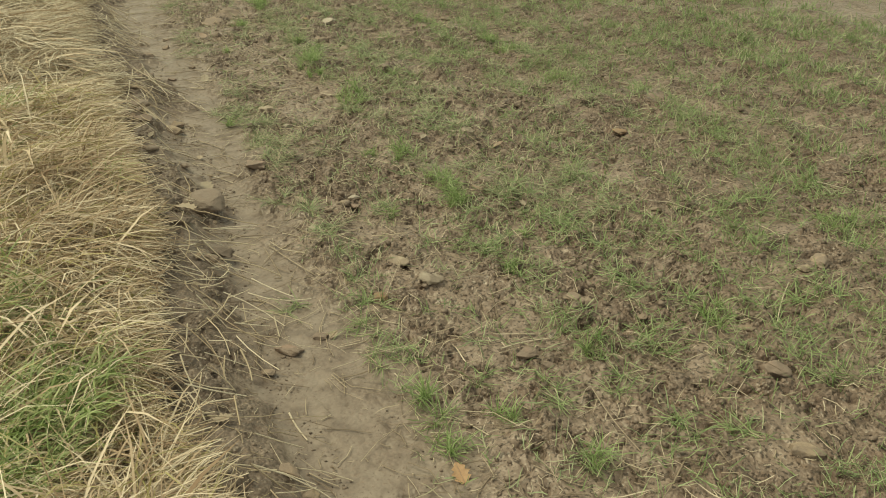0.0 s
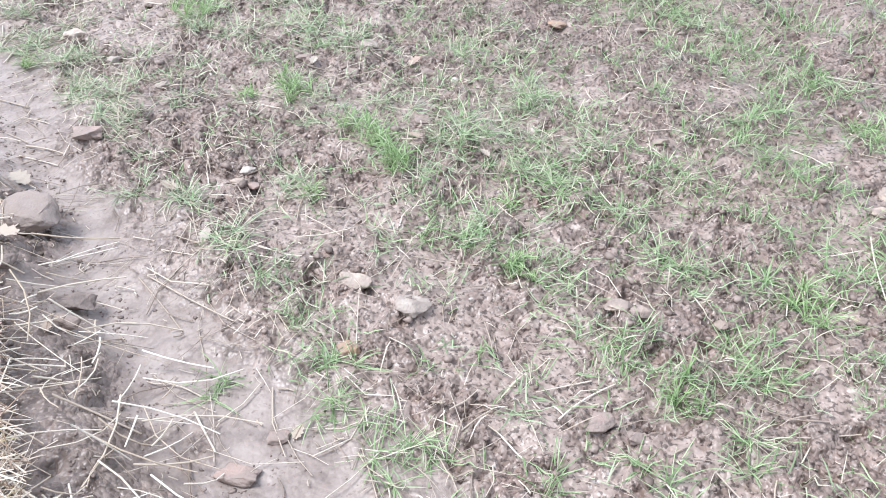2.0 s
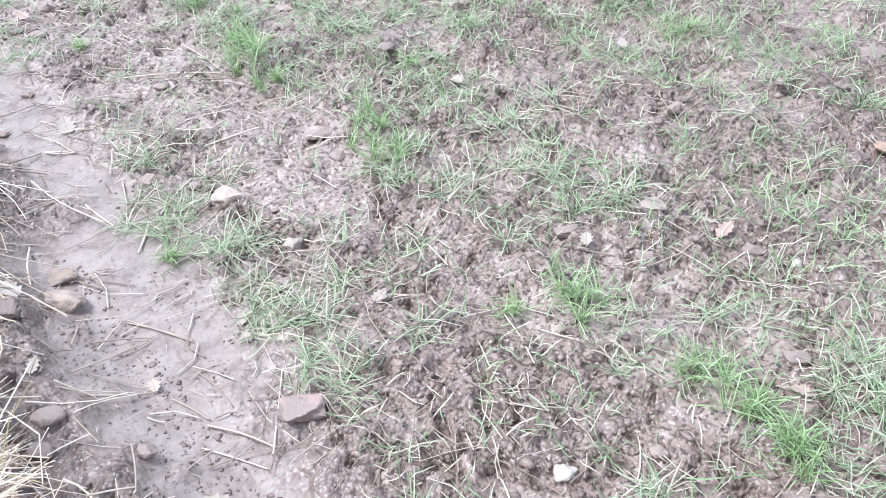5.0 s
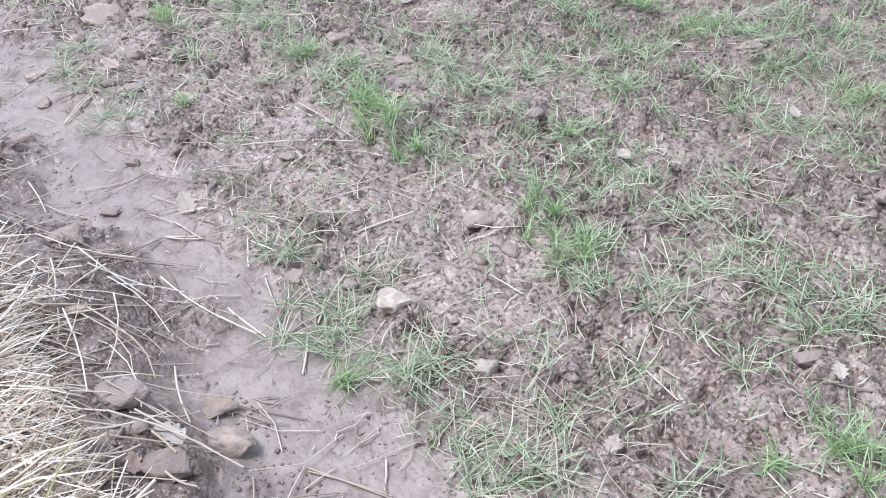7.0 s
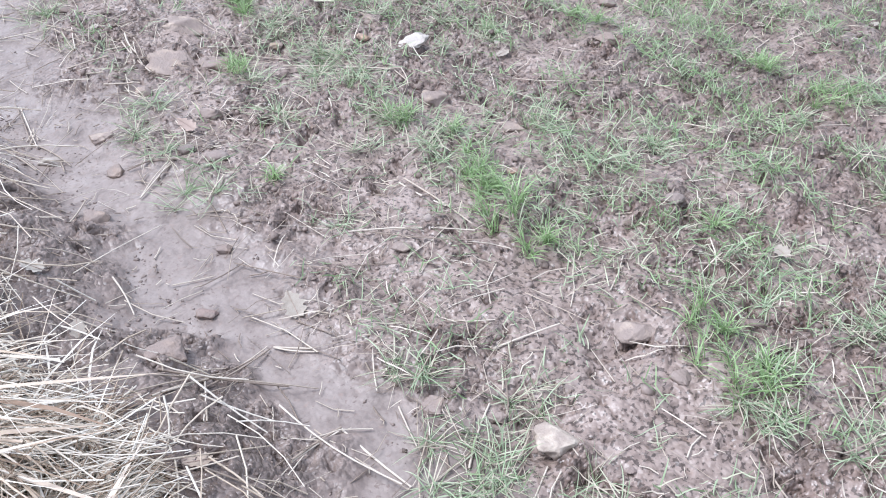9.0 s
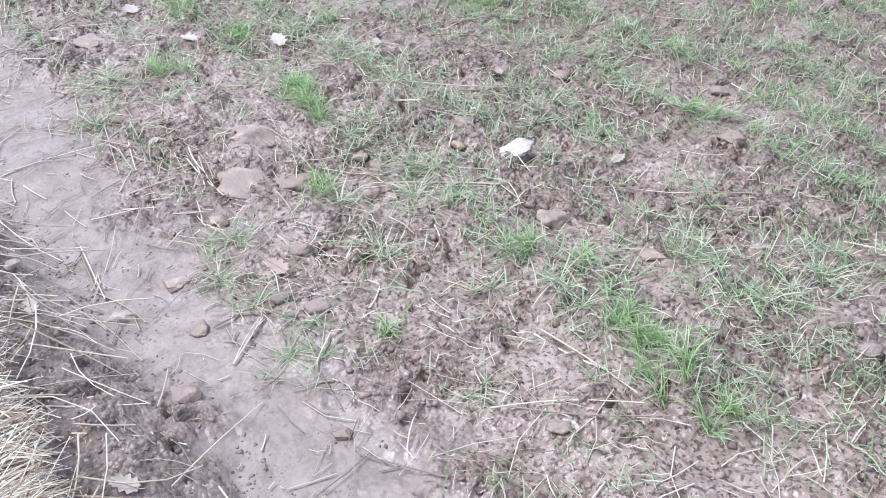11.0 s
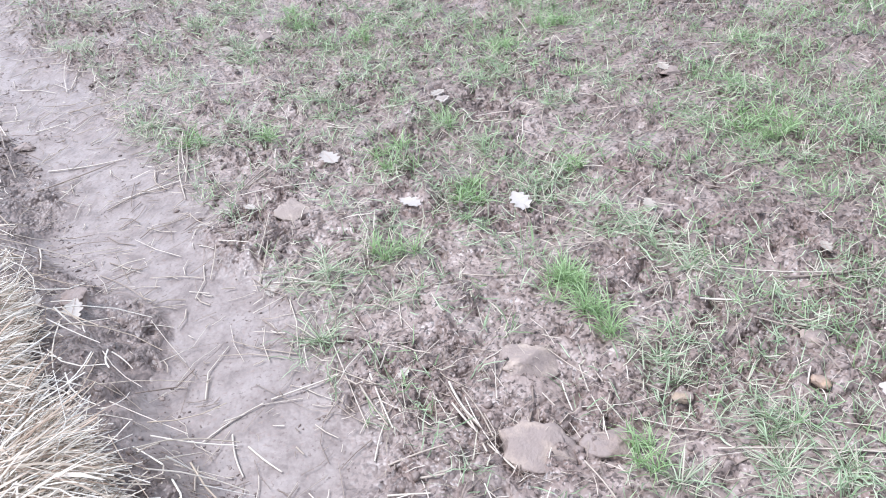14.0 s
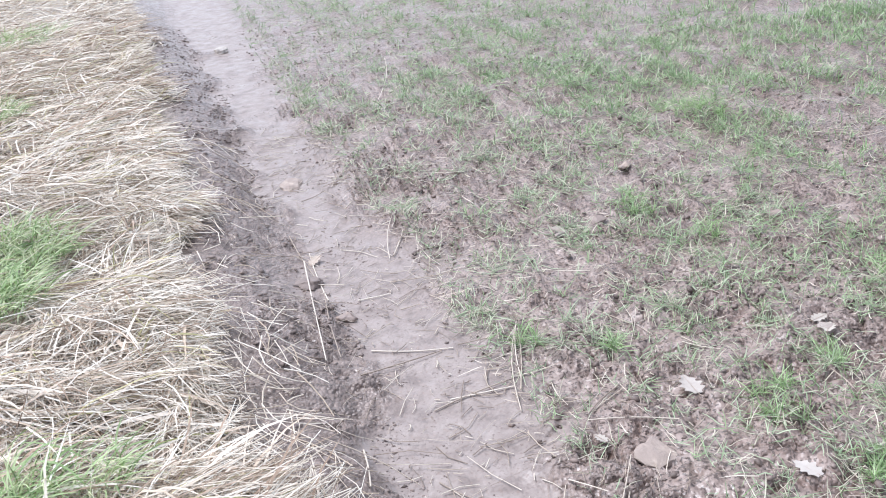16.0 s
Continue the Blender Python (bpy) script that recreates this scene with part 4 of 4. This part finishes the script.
for x, y, r, fresh in [
    (0.13, 2.89, 0.075, 0), (-0.51, 2.96, 0.059, 0), (-0.13, 2.98, 0.045, 0), (0.17, 2.98, 0.071, 0),
    (-0.15, 3.05, 0.037, 1), (0.15, 3.05, 0.054, 0), (0.66, 3.06, 0.042, 0), (-0.14, 3.09, 0.033, 1),
    (0.46, 3.18, 0.042, 0), (0.03, 3.19, 0.049, 0), (0.75, 3.25, 0.040, 0), (0.07, 3.26, 0.043, 0),
    (0.04, 3.48, 0.068, 1), (0.41, 3.53, 0.058, 0), (0.04, 3.57, 0.084, 1), (0.42, 3.62, 0.057, 0),
    (0.04, 3.65, 0.062, 1), (1.32, 3.70, 0.067, 0), (0.04, 3.71, 0.066, 1), (0.36, 3.71, 0.058, 0),
    (1.04, 3.76, 0.042, 0), (0.35, 3.76, 0.047, 0)]:
    wheat_tuft(x, y, r, fresh)
for x, y, r, fresh in [
    (-0.63, 3.81, 0.083, 0), (0.32, 3.85, 0.076, 0), (-0.33, 3.89, 0.049, 0), (1.12, 3.96, 0.108, 1),
    (1.07, 4.06, 0.082, 1), (-0.26, 4.09, 0.069, 1), (-0.43, 4.10, 0.074, 0), (-0.50, 4.13, 0.086, 0),
    (0.25, 4.13, 0.066, 0), (0.32, 4.14, 0.051, 0), (0.43, 4.16, 0.044, 1), (1.00, 4.16, 0.072, 0),
    (-0.24, 4.17, 0.058, 0), (0.38, 4.19, 0.058, 0), (0.07, 4.20, 0.050, 1), (0.11, 4.23, 0.057, 1),
    (0.30, 4.51, 0.057, 0), (-0.02, 4.59, 0.097, 1), (0.65, 4.61, 0.093, 0), (0.26, 4.72, 0.040, 0),
    (0.28, 4.76, 0.049, 1), (1.73, 4.96, 0.081, 0)]:
    wheat_tuft(x, y, r, fresh)
for x, y, r, fresh in [
    (0.68, 5.05, 0.067, 0), (-0.31, 5.09, 0.040, 1), (0.65, 5.10, 0.059, 0), (0.78, 5.13, 0.066, 1),
    (-0.31, 5.15, 0.055, 0), (-0.42, 5.25, 0.106, 0), (1.08, 5.27, 0.072, 1), (-0.55, 5.27, 0.052, 1),
    (-0.01, 5.31, 0.066, 0), (-0.68, 5.45, 0.071, 0), (1.79, 5.70, 0.080, 1), (0.39, 5.74, 0.050, 1),
    (0.63, 5.77, 0.093, 0), (-0.45, 5.78, 0.093, 0), (0.71, 5.92, 0.079, 0), (-0.10, 5.93, 0.098, 0),
    (0.23, 6.09, 0.079, 1), (-0.08, 6.41, 0.107, 0), (1.12, 6.46, 0.082, 0), (-0.68, 6.61, 0.053, 0),
    (0.04, 6.63, 0.114, 0), (-0.23, 6.95, 0.144, 0)]:
    wheat_tuft(x, y, r, fresh)
for x, y, r, fresh in [
    (1.14, 6.99, 0.091, 1), (-0.60, 7.07, 0.087, 0), (1.04, 7.24, 0.189, 1), (2.04, 7.38, 0.133, 0),
    (-0.14, 8.08, 0.123, 0), (-0.64, 8.29, 0.107, 0), (-1.03, 8.73, 0.076, 0), (1.64, 8.81, 0.163, 0),
    (-0.18, 8.90, 0.158, 0)]:
    wheat_tuft(x, y, r, fresh)

# the sown rows between those tufts, thinner and thicker by patches
def sown_rows():
    """Crowns of the plants between the tufts, and how fresh each one is."""
    px, py = [], []
    strength = [0.7, 0.40, 1.0, 0.85, 0.7, 0.8, 1.0]
    for k in range(0, 30):
        low, high = -2.4, 17.0
        m = int((high - low) * (170 if k < 3 else 290 if k < 8 else 190 if k < 15 else 20))
        y = low + (high - low) * rng.random(m)
        x = drill_line(y) + 0.04 + k * ROW_GAP + rng.normal(0, 0.080, m)
        patch = value_noise(x, y, 0.30, 13)
        thick = strength[k] if k < 7 else 0.95
        keep = (x > field_edge(y) + 0.03) & (rng.random(m) < (0.30 + 0.70 * ramp(patch, 0.25, 0.65)) * thick * np.where(y > 9, 0.55, 1.0) * np.where(k > 7, np.where(y < 1, 0.8, 1.0), 1.0))
        px.append(x[keep])
        py.append(y[keep])
    m = 1300
    y = -2.4 + 14 * rng.random(m)
    px.append(field_edge(y) + 6.0 * rng.random(m) ** 1.4)
    py.append(y)
    return np.concatenate(px), np.concatenate(py)


px, py = sown_rows()
clear = np.ones(len(px), bool)
for sx, sy, sr in LYING:
    clear &= (px - sx) ** 2 + (py - sy) ** 2 > (sr + 0.015) ** 2
px, py = px[clear], py[clear]
count = rng.integers(3, 7, len(px))
own = np.repeat(np.arange(len(px)), count)
n = len(own)
bx, by = px[own] + rng.normal(0, 0.012, n), py[own] + rng.normal(0, 0.014, n)
base = np.stack([bx, by, height(bx, by) - 0.002], -1)
far_off = ramp(by, 5, 8) * 0.6 + ramp(bx, 1.5, 3.0) * 0.6
upright = np.clip(rng.normal(0.85, 0.30, len(px)), 0.15, 1.3)[own]
lift = np.clip(upright + 0.25 * ramp(bx, 0.6, 1.6) + rng.normal(0, 0.30, n), 0.02, 1.45)
turn, droop = rng.random(n) * 2 * np.pi, lift * (0.4 + 0.9 * rng.random(n))
long = (0.028 + 0.058 * rng.random(n)) * (1 + 0.35 * far_off)
wide = (0.0018 + 0.0021 * rng.random(n)) * (1 + 1.3 * far_off)
lush = (rng.random(len(px)) < 0.15 + 0.30 * (1 - ramp(py, -0.8, 0.0)) + 0.50 * ramp(px - drill_line(py), 0.4, 1.7))[own]
for pick, mat, label in ((~lush, blade_mat, "thin young wheat leaves sprawling along muddy drill rows"), (lush, fresh_mat, "fresh green young wheat leaves standing in drill rows")):
    for part_of, stations in ((pick & (far_off < 0.15), 4), (pick & (far_off >= 0.15), 2)):
        v, f = ribbons(base[part_of], turn[part_of], lift[part_of], droop[part_of], long[part_of], wide[part_of], stations, 0.010)
        tagged(new("wheat_seedlings", mesh_of("wheat_seedlings", v, f, [mat])), label, "wheat", kind="stuff")

# ---- loose earth ----
def scatter_earth(m, low, high, size_low, size_high, where, small=False):
    y = low + (high - low) * rng.random(m)
    if where == "field":
        x = field_edge(y) + (0 if small else 0.10) + 3.0 * rng.random(m) ** 1.3 + rng.normal(0, 0.06, m)
    elif where == "furrow":
        x = silt_edge(y) - 0.03 + (field_edge(y) - silt_edge(y) + 0.05) * rng.random(m) ** 1.5
    else:
        x = bank_edge(y) - 0.1 + (silt_edge(y) - bank_edge(y) + 0.16) * rng.random(m)
    keep = rng.random(m) < (loosened(x, y) ** 1.5 * 0.85 + 0.22 if where != "furrow" else ramp(value_noise(x, y, 0.13, 22), 0.5, 0.9) ** 1.5)
    x, y = x[keep], y[keep]
    return crumbs(x, y, size_low + (size_high - size_low) * rng.random(len(x)) ** 3, small, 0.45 if where == "field" else 0.25)


v, f = scatter_earth(9500, -2.2, 7.5, 0.006, 0.021, "field")
tagged(new("earth_clods", mesh_of("earth_clods", v, f, [clod_mat])), "broken wet clay lumps strewn over the tilled soil", "soil", kind="stuff")
v, f = scatter_earth(7000, 4.5, 12.0, 0.006, 0.020, "field", True)
tagged(new("earth_clods", mesh_of("earth_clods", v, f, [clod_mat])), "broken wet clay lumps strewn over the tilled soil", "soil", kind="stuff")
v, f = scatter_earth(34000, -2.2, 7.0, 0.003, 0.010, "field", True)
tagged(new("earth_crumbs", mesh_of("earth_crumbs", v, f, [clod_mat])), "small crumbs of wet clay over the tilled soil", "soil", kind="stuff")
v, f = scatter_earth(22000, -2.2, 9.0, 0.0016, 0.0055, "furrow", True)
tagged(new("mud_crumbs", mesh_of("mud_crumbs", v, f, [clod_mat])), "small mud crumbs scattered over the silted furrow", "soil", kind="stuff")
v, f = scatter_earth(14000, -2.2, 9.0, 0.0022, 0.009, "foot", True)
tagged(new("earth_crumbs", mesh_of("earth_crumbs", v, f, [humus_mat])), "fine dark crumbs of earth along the bank foot", "soil", kind="stuff")
v, f = scatter_earth(7000, 5.2, 12.5, 0.004, 0.022, "foot", True)
tagged(new("earth_crumbs", mesh_of("earth_crumbs", v, f, [humus_mat])), "dark crumbled earth along the foot of the bank", "soil", kind="stuff")
v, f = scatter_earth(6000, 5.5, 12.5, 0.004, 0.012, "furrow", True)
tagged(new("mud_crumbs", mesh_of("mud_crumbs", v, f, [clod_mat])), "small mud crumbs scattered over the silted furrow", "soil", kind="stuff")
v, f = scatter_earth(1500, -2.2, 9.0, 0.005, 0.015, "foot")
tagged(new("earth_crumbs", mesh_of("earth_crumbs", v, f, [humus_mat])), "dark crumbled earth along the foot of the bank", "soil", kind="stuff")

# ---- short straw and chaff ----
m = 7000
y = -2.2 + 10.5 * rng.random(m)
u = rng.random(m)
x = np.where(u < 0.38, bank_edge(y) + 0.75 * rng.random(m), field_edge(y) + 2.4 * rng.random(m) ** 1.3)
a = rng.random(m) * 2 * np.pi
long = 0.015 + 0.20 * rng.random(m) ** 3
x1, y1 = x + long * np.cos(a), y + long * np.sin(a)
start = np.stack([x, y, height(x, y) + 0.007], -1)
end = np.stack([x1, y1, height(x1, y1) + 0.007 + 0.01 * rng.random(m) ** 3], -1)
v, f = stalks(start, end, 0.0008 + 0.0015 * rng.random(m) ** 1.5, rng.normal(0, 0.09, m), 4, 2)
tagged(new("straw_litter", mesh_of("straw_litter", v, f, [litter_mat])), "short broken straw and chaff strewn over the mud", "straw", kind="stuff")

# ---- last year's withered leaves among the rows ----
m = 8000
y = -2.2 + 10.5 * rng.random(m)
x = field_edge(y) - 0.02 + 2.6 * rng.random(m) ** 1.3
keep = rng.random(m) < 0.3 + 0.7 * ramp(value_noise(x, y, 0.22, 51), 0.35, 0.65)
x, y = x[keep], y[keep]
m = len(x)
base = np.stack([x, y, height(x, y) + 0.004], -1)
v, f = ribbons(base, rng.random(m) * 2 * np.pi, np.abs(rng.normal(0.1, 0.25, m)), 0.2 + 0.5 * rng.random(m), 0.03 + 0.09 * rng.random(m) ** 1.5, 0.0016 + 0.002 * rng.random(m), 4, 0.008)
tagged(new("withered_leaves", mesh_of("withered_leaves", v, f, [litter_mat])), "withered grey-tan leaves lying among the wheat rows", "leaf", kind="stuff")

# ---- the bank's dead grass, fallen over towards the field ----
def thatch(m, low, high, reach, thick, mat, name, label, stiff=0.3, upper=0.0):
    """A mat of fallen grass: thin leaves in swirling sheaves, tangled, overhanging the bare earth at its front, and stiff stalks among them."""
    y = low + (high - low) * rng.random(m)
    front = hay_edge(y) - 0.06 + (0.10 + 0.12 * ramp(y, 3.0, 5.0)) * (value_noise(y * 0, y, 0.11, 35) - 0.5) + 0.22 * ramp(y, 3.0, 5.0) * (value_noise(y * 0, y, 0.33, 36) - 0.5)
    x = front - 0.05 - (reach - 0.05) * rng.random(m) ** 1.15
    wild = 1 - ramp(y, 0.6, 1.3)
    swirl = value_noise(x, y, 0.30, 31) + 0.8 * value_noise(x, y, 0.11, 32) + 0.5 * value_noise(x, y, 0.05, 33) - 1.15
    az = -0.35 - 0.35 * wild - 0.25 * ramp(front - x, 0.3, 0.0) + swirl * (2.9 + 1.4 * wild) + rng.normal(0, 1, m) * (0.30 + 0.95 * rng.random(m) ** 1.5 + 0.3 * wild)
    clump = value_noise(x, y, 0.20, 34)
    keep = rng.random(m) < 0.25 + 0.75 * ramp(clump + 0.3 * ramp(front - x, 0.3, 0.0), 0.25, 0.60)
    x, y, az, clump, wild, front = x[keep], y[keep], az[keep], clump[keep], wild[keep], front[keep]
    m = len(x)
    inside = front - x
    level = rng.random(m)
    pile = (0.02 + 0.115 * clump * ramp(inside, -0.05, 0.22)) * level
    base = np.stack([x, y, height(x, y) + pile + upper], -1)
    lift = np.clip(rng.normal(0.10, 0.22, m) + wild * np.abs(rng.normal(0.0, 0.35, m)) + upper * 6, -0.15, 1.3)
    size = (0.10 + 0.30 * rng.random(m) ** 1.4) * (1 + 0.25 * (thick - 1))
    room = (inside + 0.045 * rng.random(m) ** 2) / np.maximum(0.25, np.cos(az) * np.cos(lift))
    size = np.where(np.cos(az) > 0.1, np.minimum(size, np.maximum(room, 0.05)), size)
    v, f = ribbons(base, az, lift, lift + 0.05 + 0.5 * rng.random(m), size, (0.0020 + 0.0040 * rng.random(m) ** 2) * thick, 3, 0.006)
    tagged(new(name, mesh_of(name, v, f, [mat])), label, "grass", kind="stuff")
    pick = rng.random(m) < stiff
    k = int(pick.sum())
    b0, d = base[pick] + np.array([[0, 0, 0.012]]), az[pick] + rng.normal(0, 0.55, k)
    far = np.minimum(0.10 + 0.34 * rng.random(k) * (1 + 0.4 * wild[pick]), np.maximum(0.08, (inside[pick] + 0.07 * rng.random(k) ** 2) / np.maximum(0.3, np.abs(np.cos(d)))))
    ex, ey = b0[:, 0] + far * np.cos(d), b0[:, 1] + far * np.sin(d)
    ez = np.maximum(b0[:, 2] + rng.normal(-0.012, 0.03, k), height(ex, ey) + 0.008)
    v, f = stalks(b0, np.stack([ex, ey, ez], -1), (0.0010 + 0.0014 * rng.random(k) ** 1.5) * thick, rng.normal(0, 0.11, k), 3, 3 if thick < 1.5 else 1)
    tagged(new("dead_grass_stalks", mesh_of("dead_grass_stalks", v, f, [mat])), "stiff pale stalks among dead grass on the bank", "grass", kind="stuff")


thatch(14000, -2.3, 0.9, 0.85, 1.0, old_hay, "dead_grass", "withered tan dead grass tangled loosely on the bank", 0.42)
thatch(2400, -2.3, 1.0, 0.85, 1.0, olive_mat, "dying_grass", "yellowing olive grass mixed into the dead bank grass", 0.0, 0.015)
thatch(15000, 0.8, 4.4, 0.60, 1.0, hay_mat, "dead_grass", "bleached straw-coloured dead grass lying over the bank", 0.4)
thatch(21000, 4.2, 7.2, 1.35, 1.15, hay_mat, "dead_grass", "bleached straw-coloured dead grass lying over the bank", 0.3)
thatch(14000, 7.1, 13.0, 1.9, 1.8, hay_mat, "dead_grass", "bleached straw-coloured dead grass lying over the bank", 0.2)
thatch(1500, 4.2, 11.0, 1.6, 1.2, olive_mat, "dying_grass", "yellowing olive grass mixed into the dead bank grass", 0.0, 0.02)
thatch(5000, 0.9, 5.0, 2.4, 2.0, old_hay, "dead_grass", "withered tan dead grass tangled loosely on the bank", 0.1)
thatch(7000, -5.0, 12.0, 3.4, 2.4, old_hay, "dead_grass", "withered tan dead grass tangled loosely on the bank", 0.1)
thatch(5000, 12.6, 19.0, 3.2, 2.8, hay_mat, "dead_grass", "bleached straw-coloured dead grass lying over the bank", 0.1)

# single stalks that hang out of the bank over the bare earth, thickest where the mat has slumped
m = 1250
y = -2.3 + 10.5 * rng.random(m)
slump = 0.35 + np.exp(-(((y + 0.9) / 0.5) ** 2)) + 0.8 * np.exp(-(((y - 1.5) / 0.35) ** 2)) + 0.7 * np.exp(-(((y - 4.6) / 0.7) ** 2)) + 0.4 * np.exp(-(((y - 3.0) / 0.5) ** 2))
keep = rng.random(m) < slump
y, slump = y[keep], slump[keep]
m = len(y)
x = hay_edge(y) - 0.14 + (0.25 + 0.14 * np.exp(-(((y + 0.8) / 0.5) ** 2))) * rng.random(m) ** 1.3
a = rng.normal(-0.6, 1.0, m)
long = 0.06 + 0.19 * rng.random(m) ** 1.4
x1, y1 = x + long * np.cos(a), y + long * np.sin(a)
start = np.stack([x, y, height(x, y) + 0.016 + 0.07 * rng.random(m) ** 1.3], -1)
end = np.stack([x1, y1, height(x1, y1) + 0.012 + 0.03 * rng.random(m) ** 2], -1)
v, f = stalks(start, end, 0.0012 + 0.0016 * rng.random(m), rng.normal(0, 0.08, m), 4, 3)
tagged(new("loose_straw", mesh_of("loose_straw", v, f, [spill_mat])), "loose dry stalks spilling from the bank over dark earth", "straw", kind="stuff")


def green_patch(x, y, r, m):
    """A tussock of living grass among the dead on the bank: several bunches of leaves."""
    z = float(height(x, y))
    tussock = new("grass_tussock")
    tussock.location = (x, y, z)
    tagged(tussock, "lush green grass tussock among dead bank grass", "grass", "green tussocks on the bank")
    for k in range(5):
        q, a0, d0 = m // 5, k * 1.2566, r * 0.6
        cx, cy = x + d0 * math.cos(a0), y + 1.5 * d0 * math.sin(a0)
        a, d = rng.random(q) * 2 * np.pi, r * 0.55 * np.sqrt(rng.random(q))
        bx, by = cx + d * np.cos(a), cy + 1.5 * d * np.sin(a)
        base = np.stack([bx, by, height(bx, by) + 0.075], -1)
        lift = np.clip(rng.normal(0.9, 0.35, q), 0.1, 1.5)
        v, f = ribbons(base, rng.normal(-0.4, 1.4, q), lift, lift * (0.9 + 0.8 * rng.random(q)), 0.09 + 0.13 * rng.random(q), 0.003 + 0.003 * rng.random(q), 5)
        part("tiller", mesh_of("tiller", v - np.array([[x, y, z]]), f, [verge_mat]), tussock)


for x, y, r, m in [(-1.16, -1.62, 0.15, 520), (-1.05, -1.50, 0.10, 200), (-1.18, -1.12, 0.12, 240), (-0.98, -1.38, 0.08, 80), (-1.29, -0.93, 0.12, 110), (-1.42, 0.15, 0.14, 110), (-1.40, 0.75, 0.12, 80), (-0.95, -0.15, 0.05, 25),
                   (-2.36, 6.30, 0.20, 800), (-2.28, 5.80, 0.12, 320), (-2.02, 4.50, 0.11, 280), (-1.82, 4.55, 0.07, 90), (-2.9, 8.8, 0.16, 200), (-3.2, 11.5, 0.30, 300)]:
    green_patch(x, y, r, m)
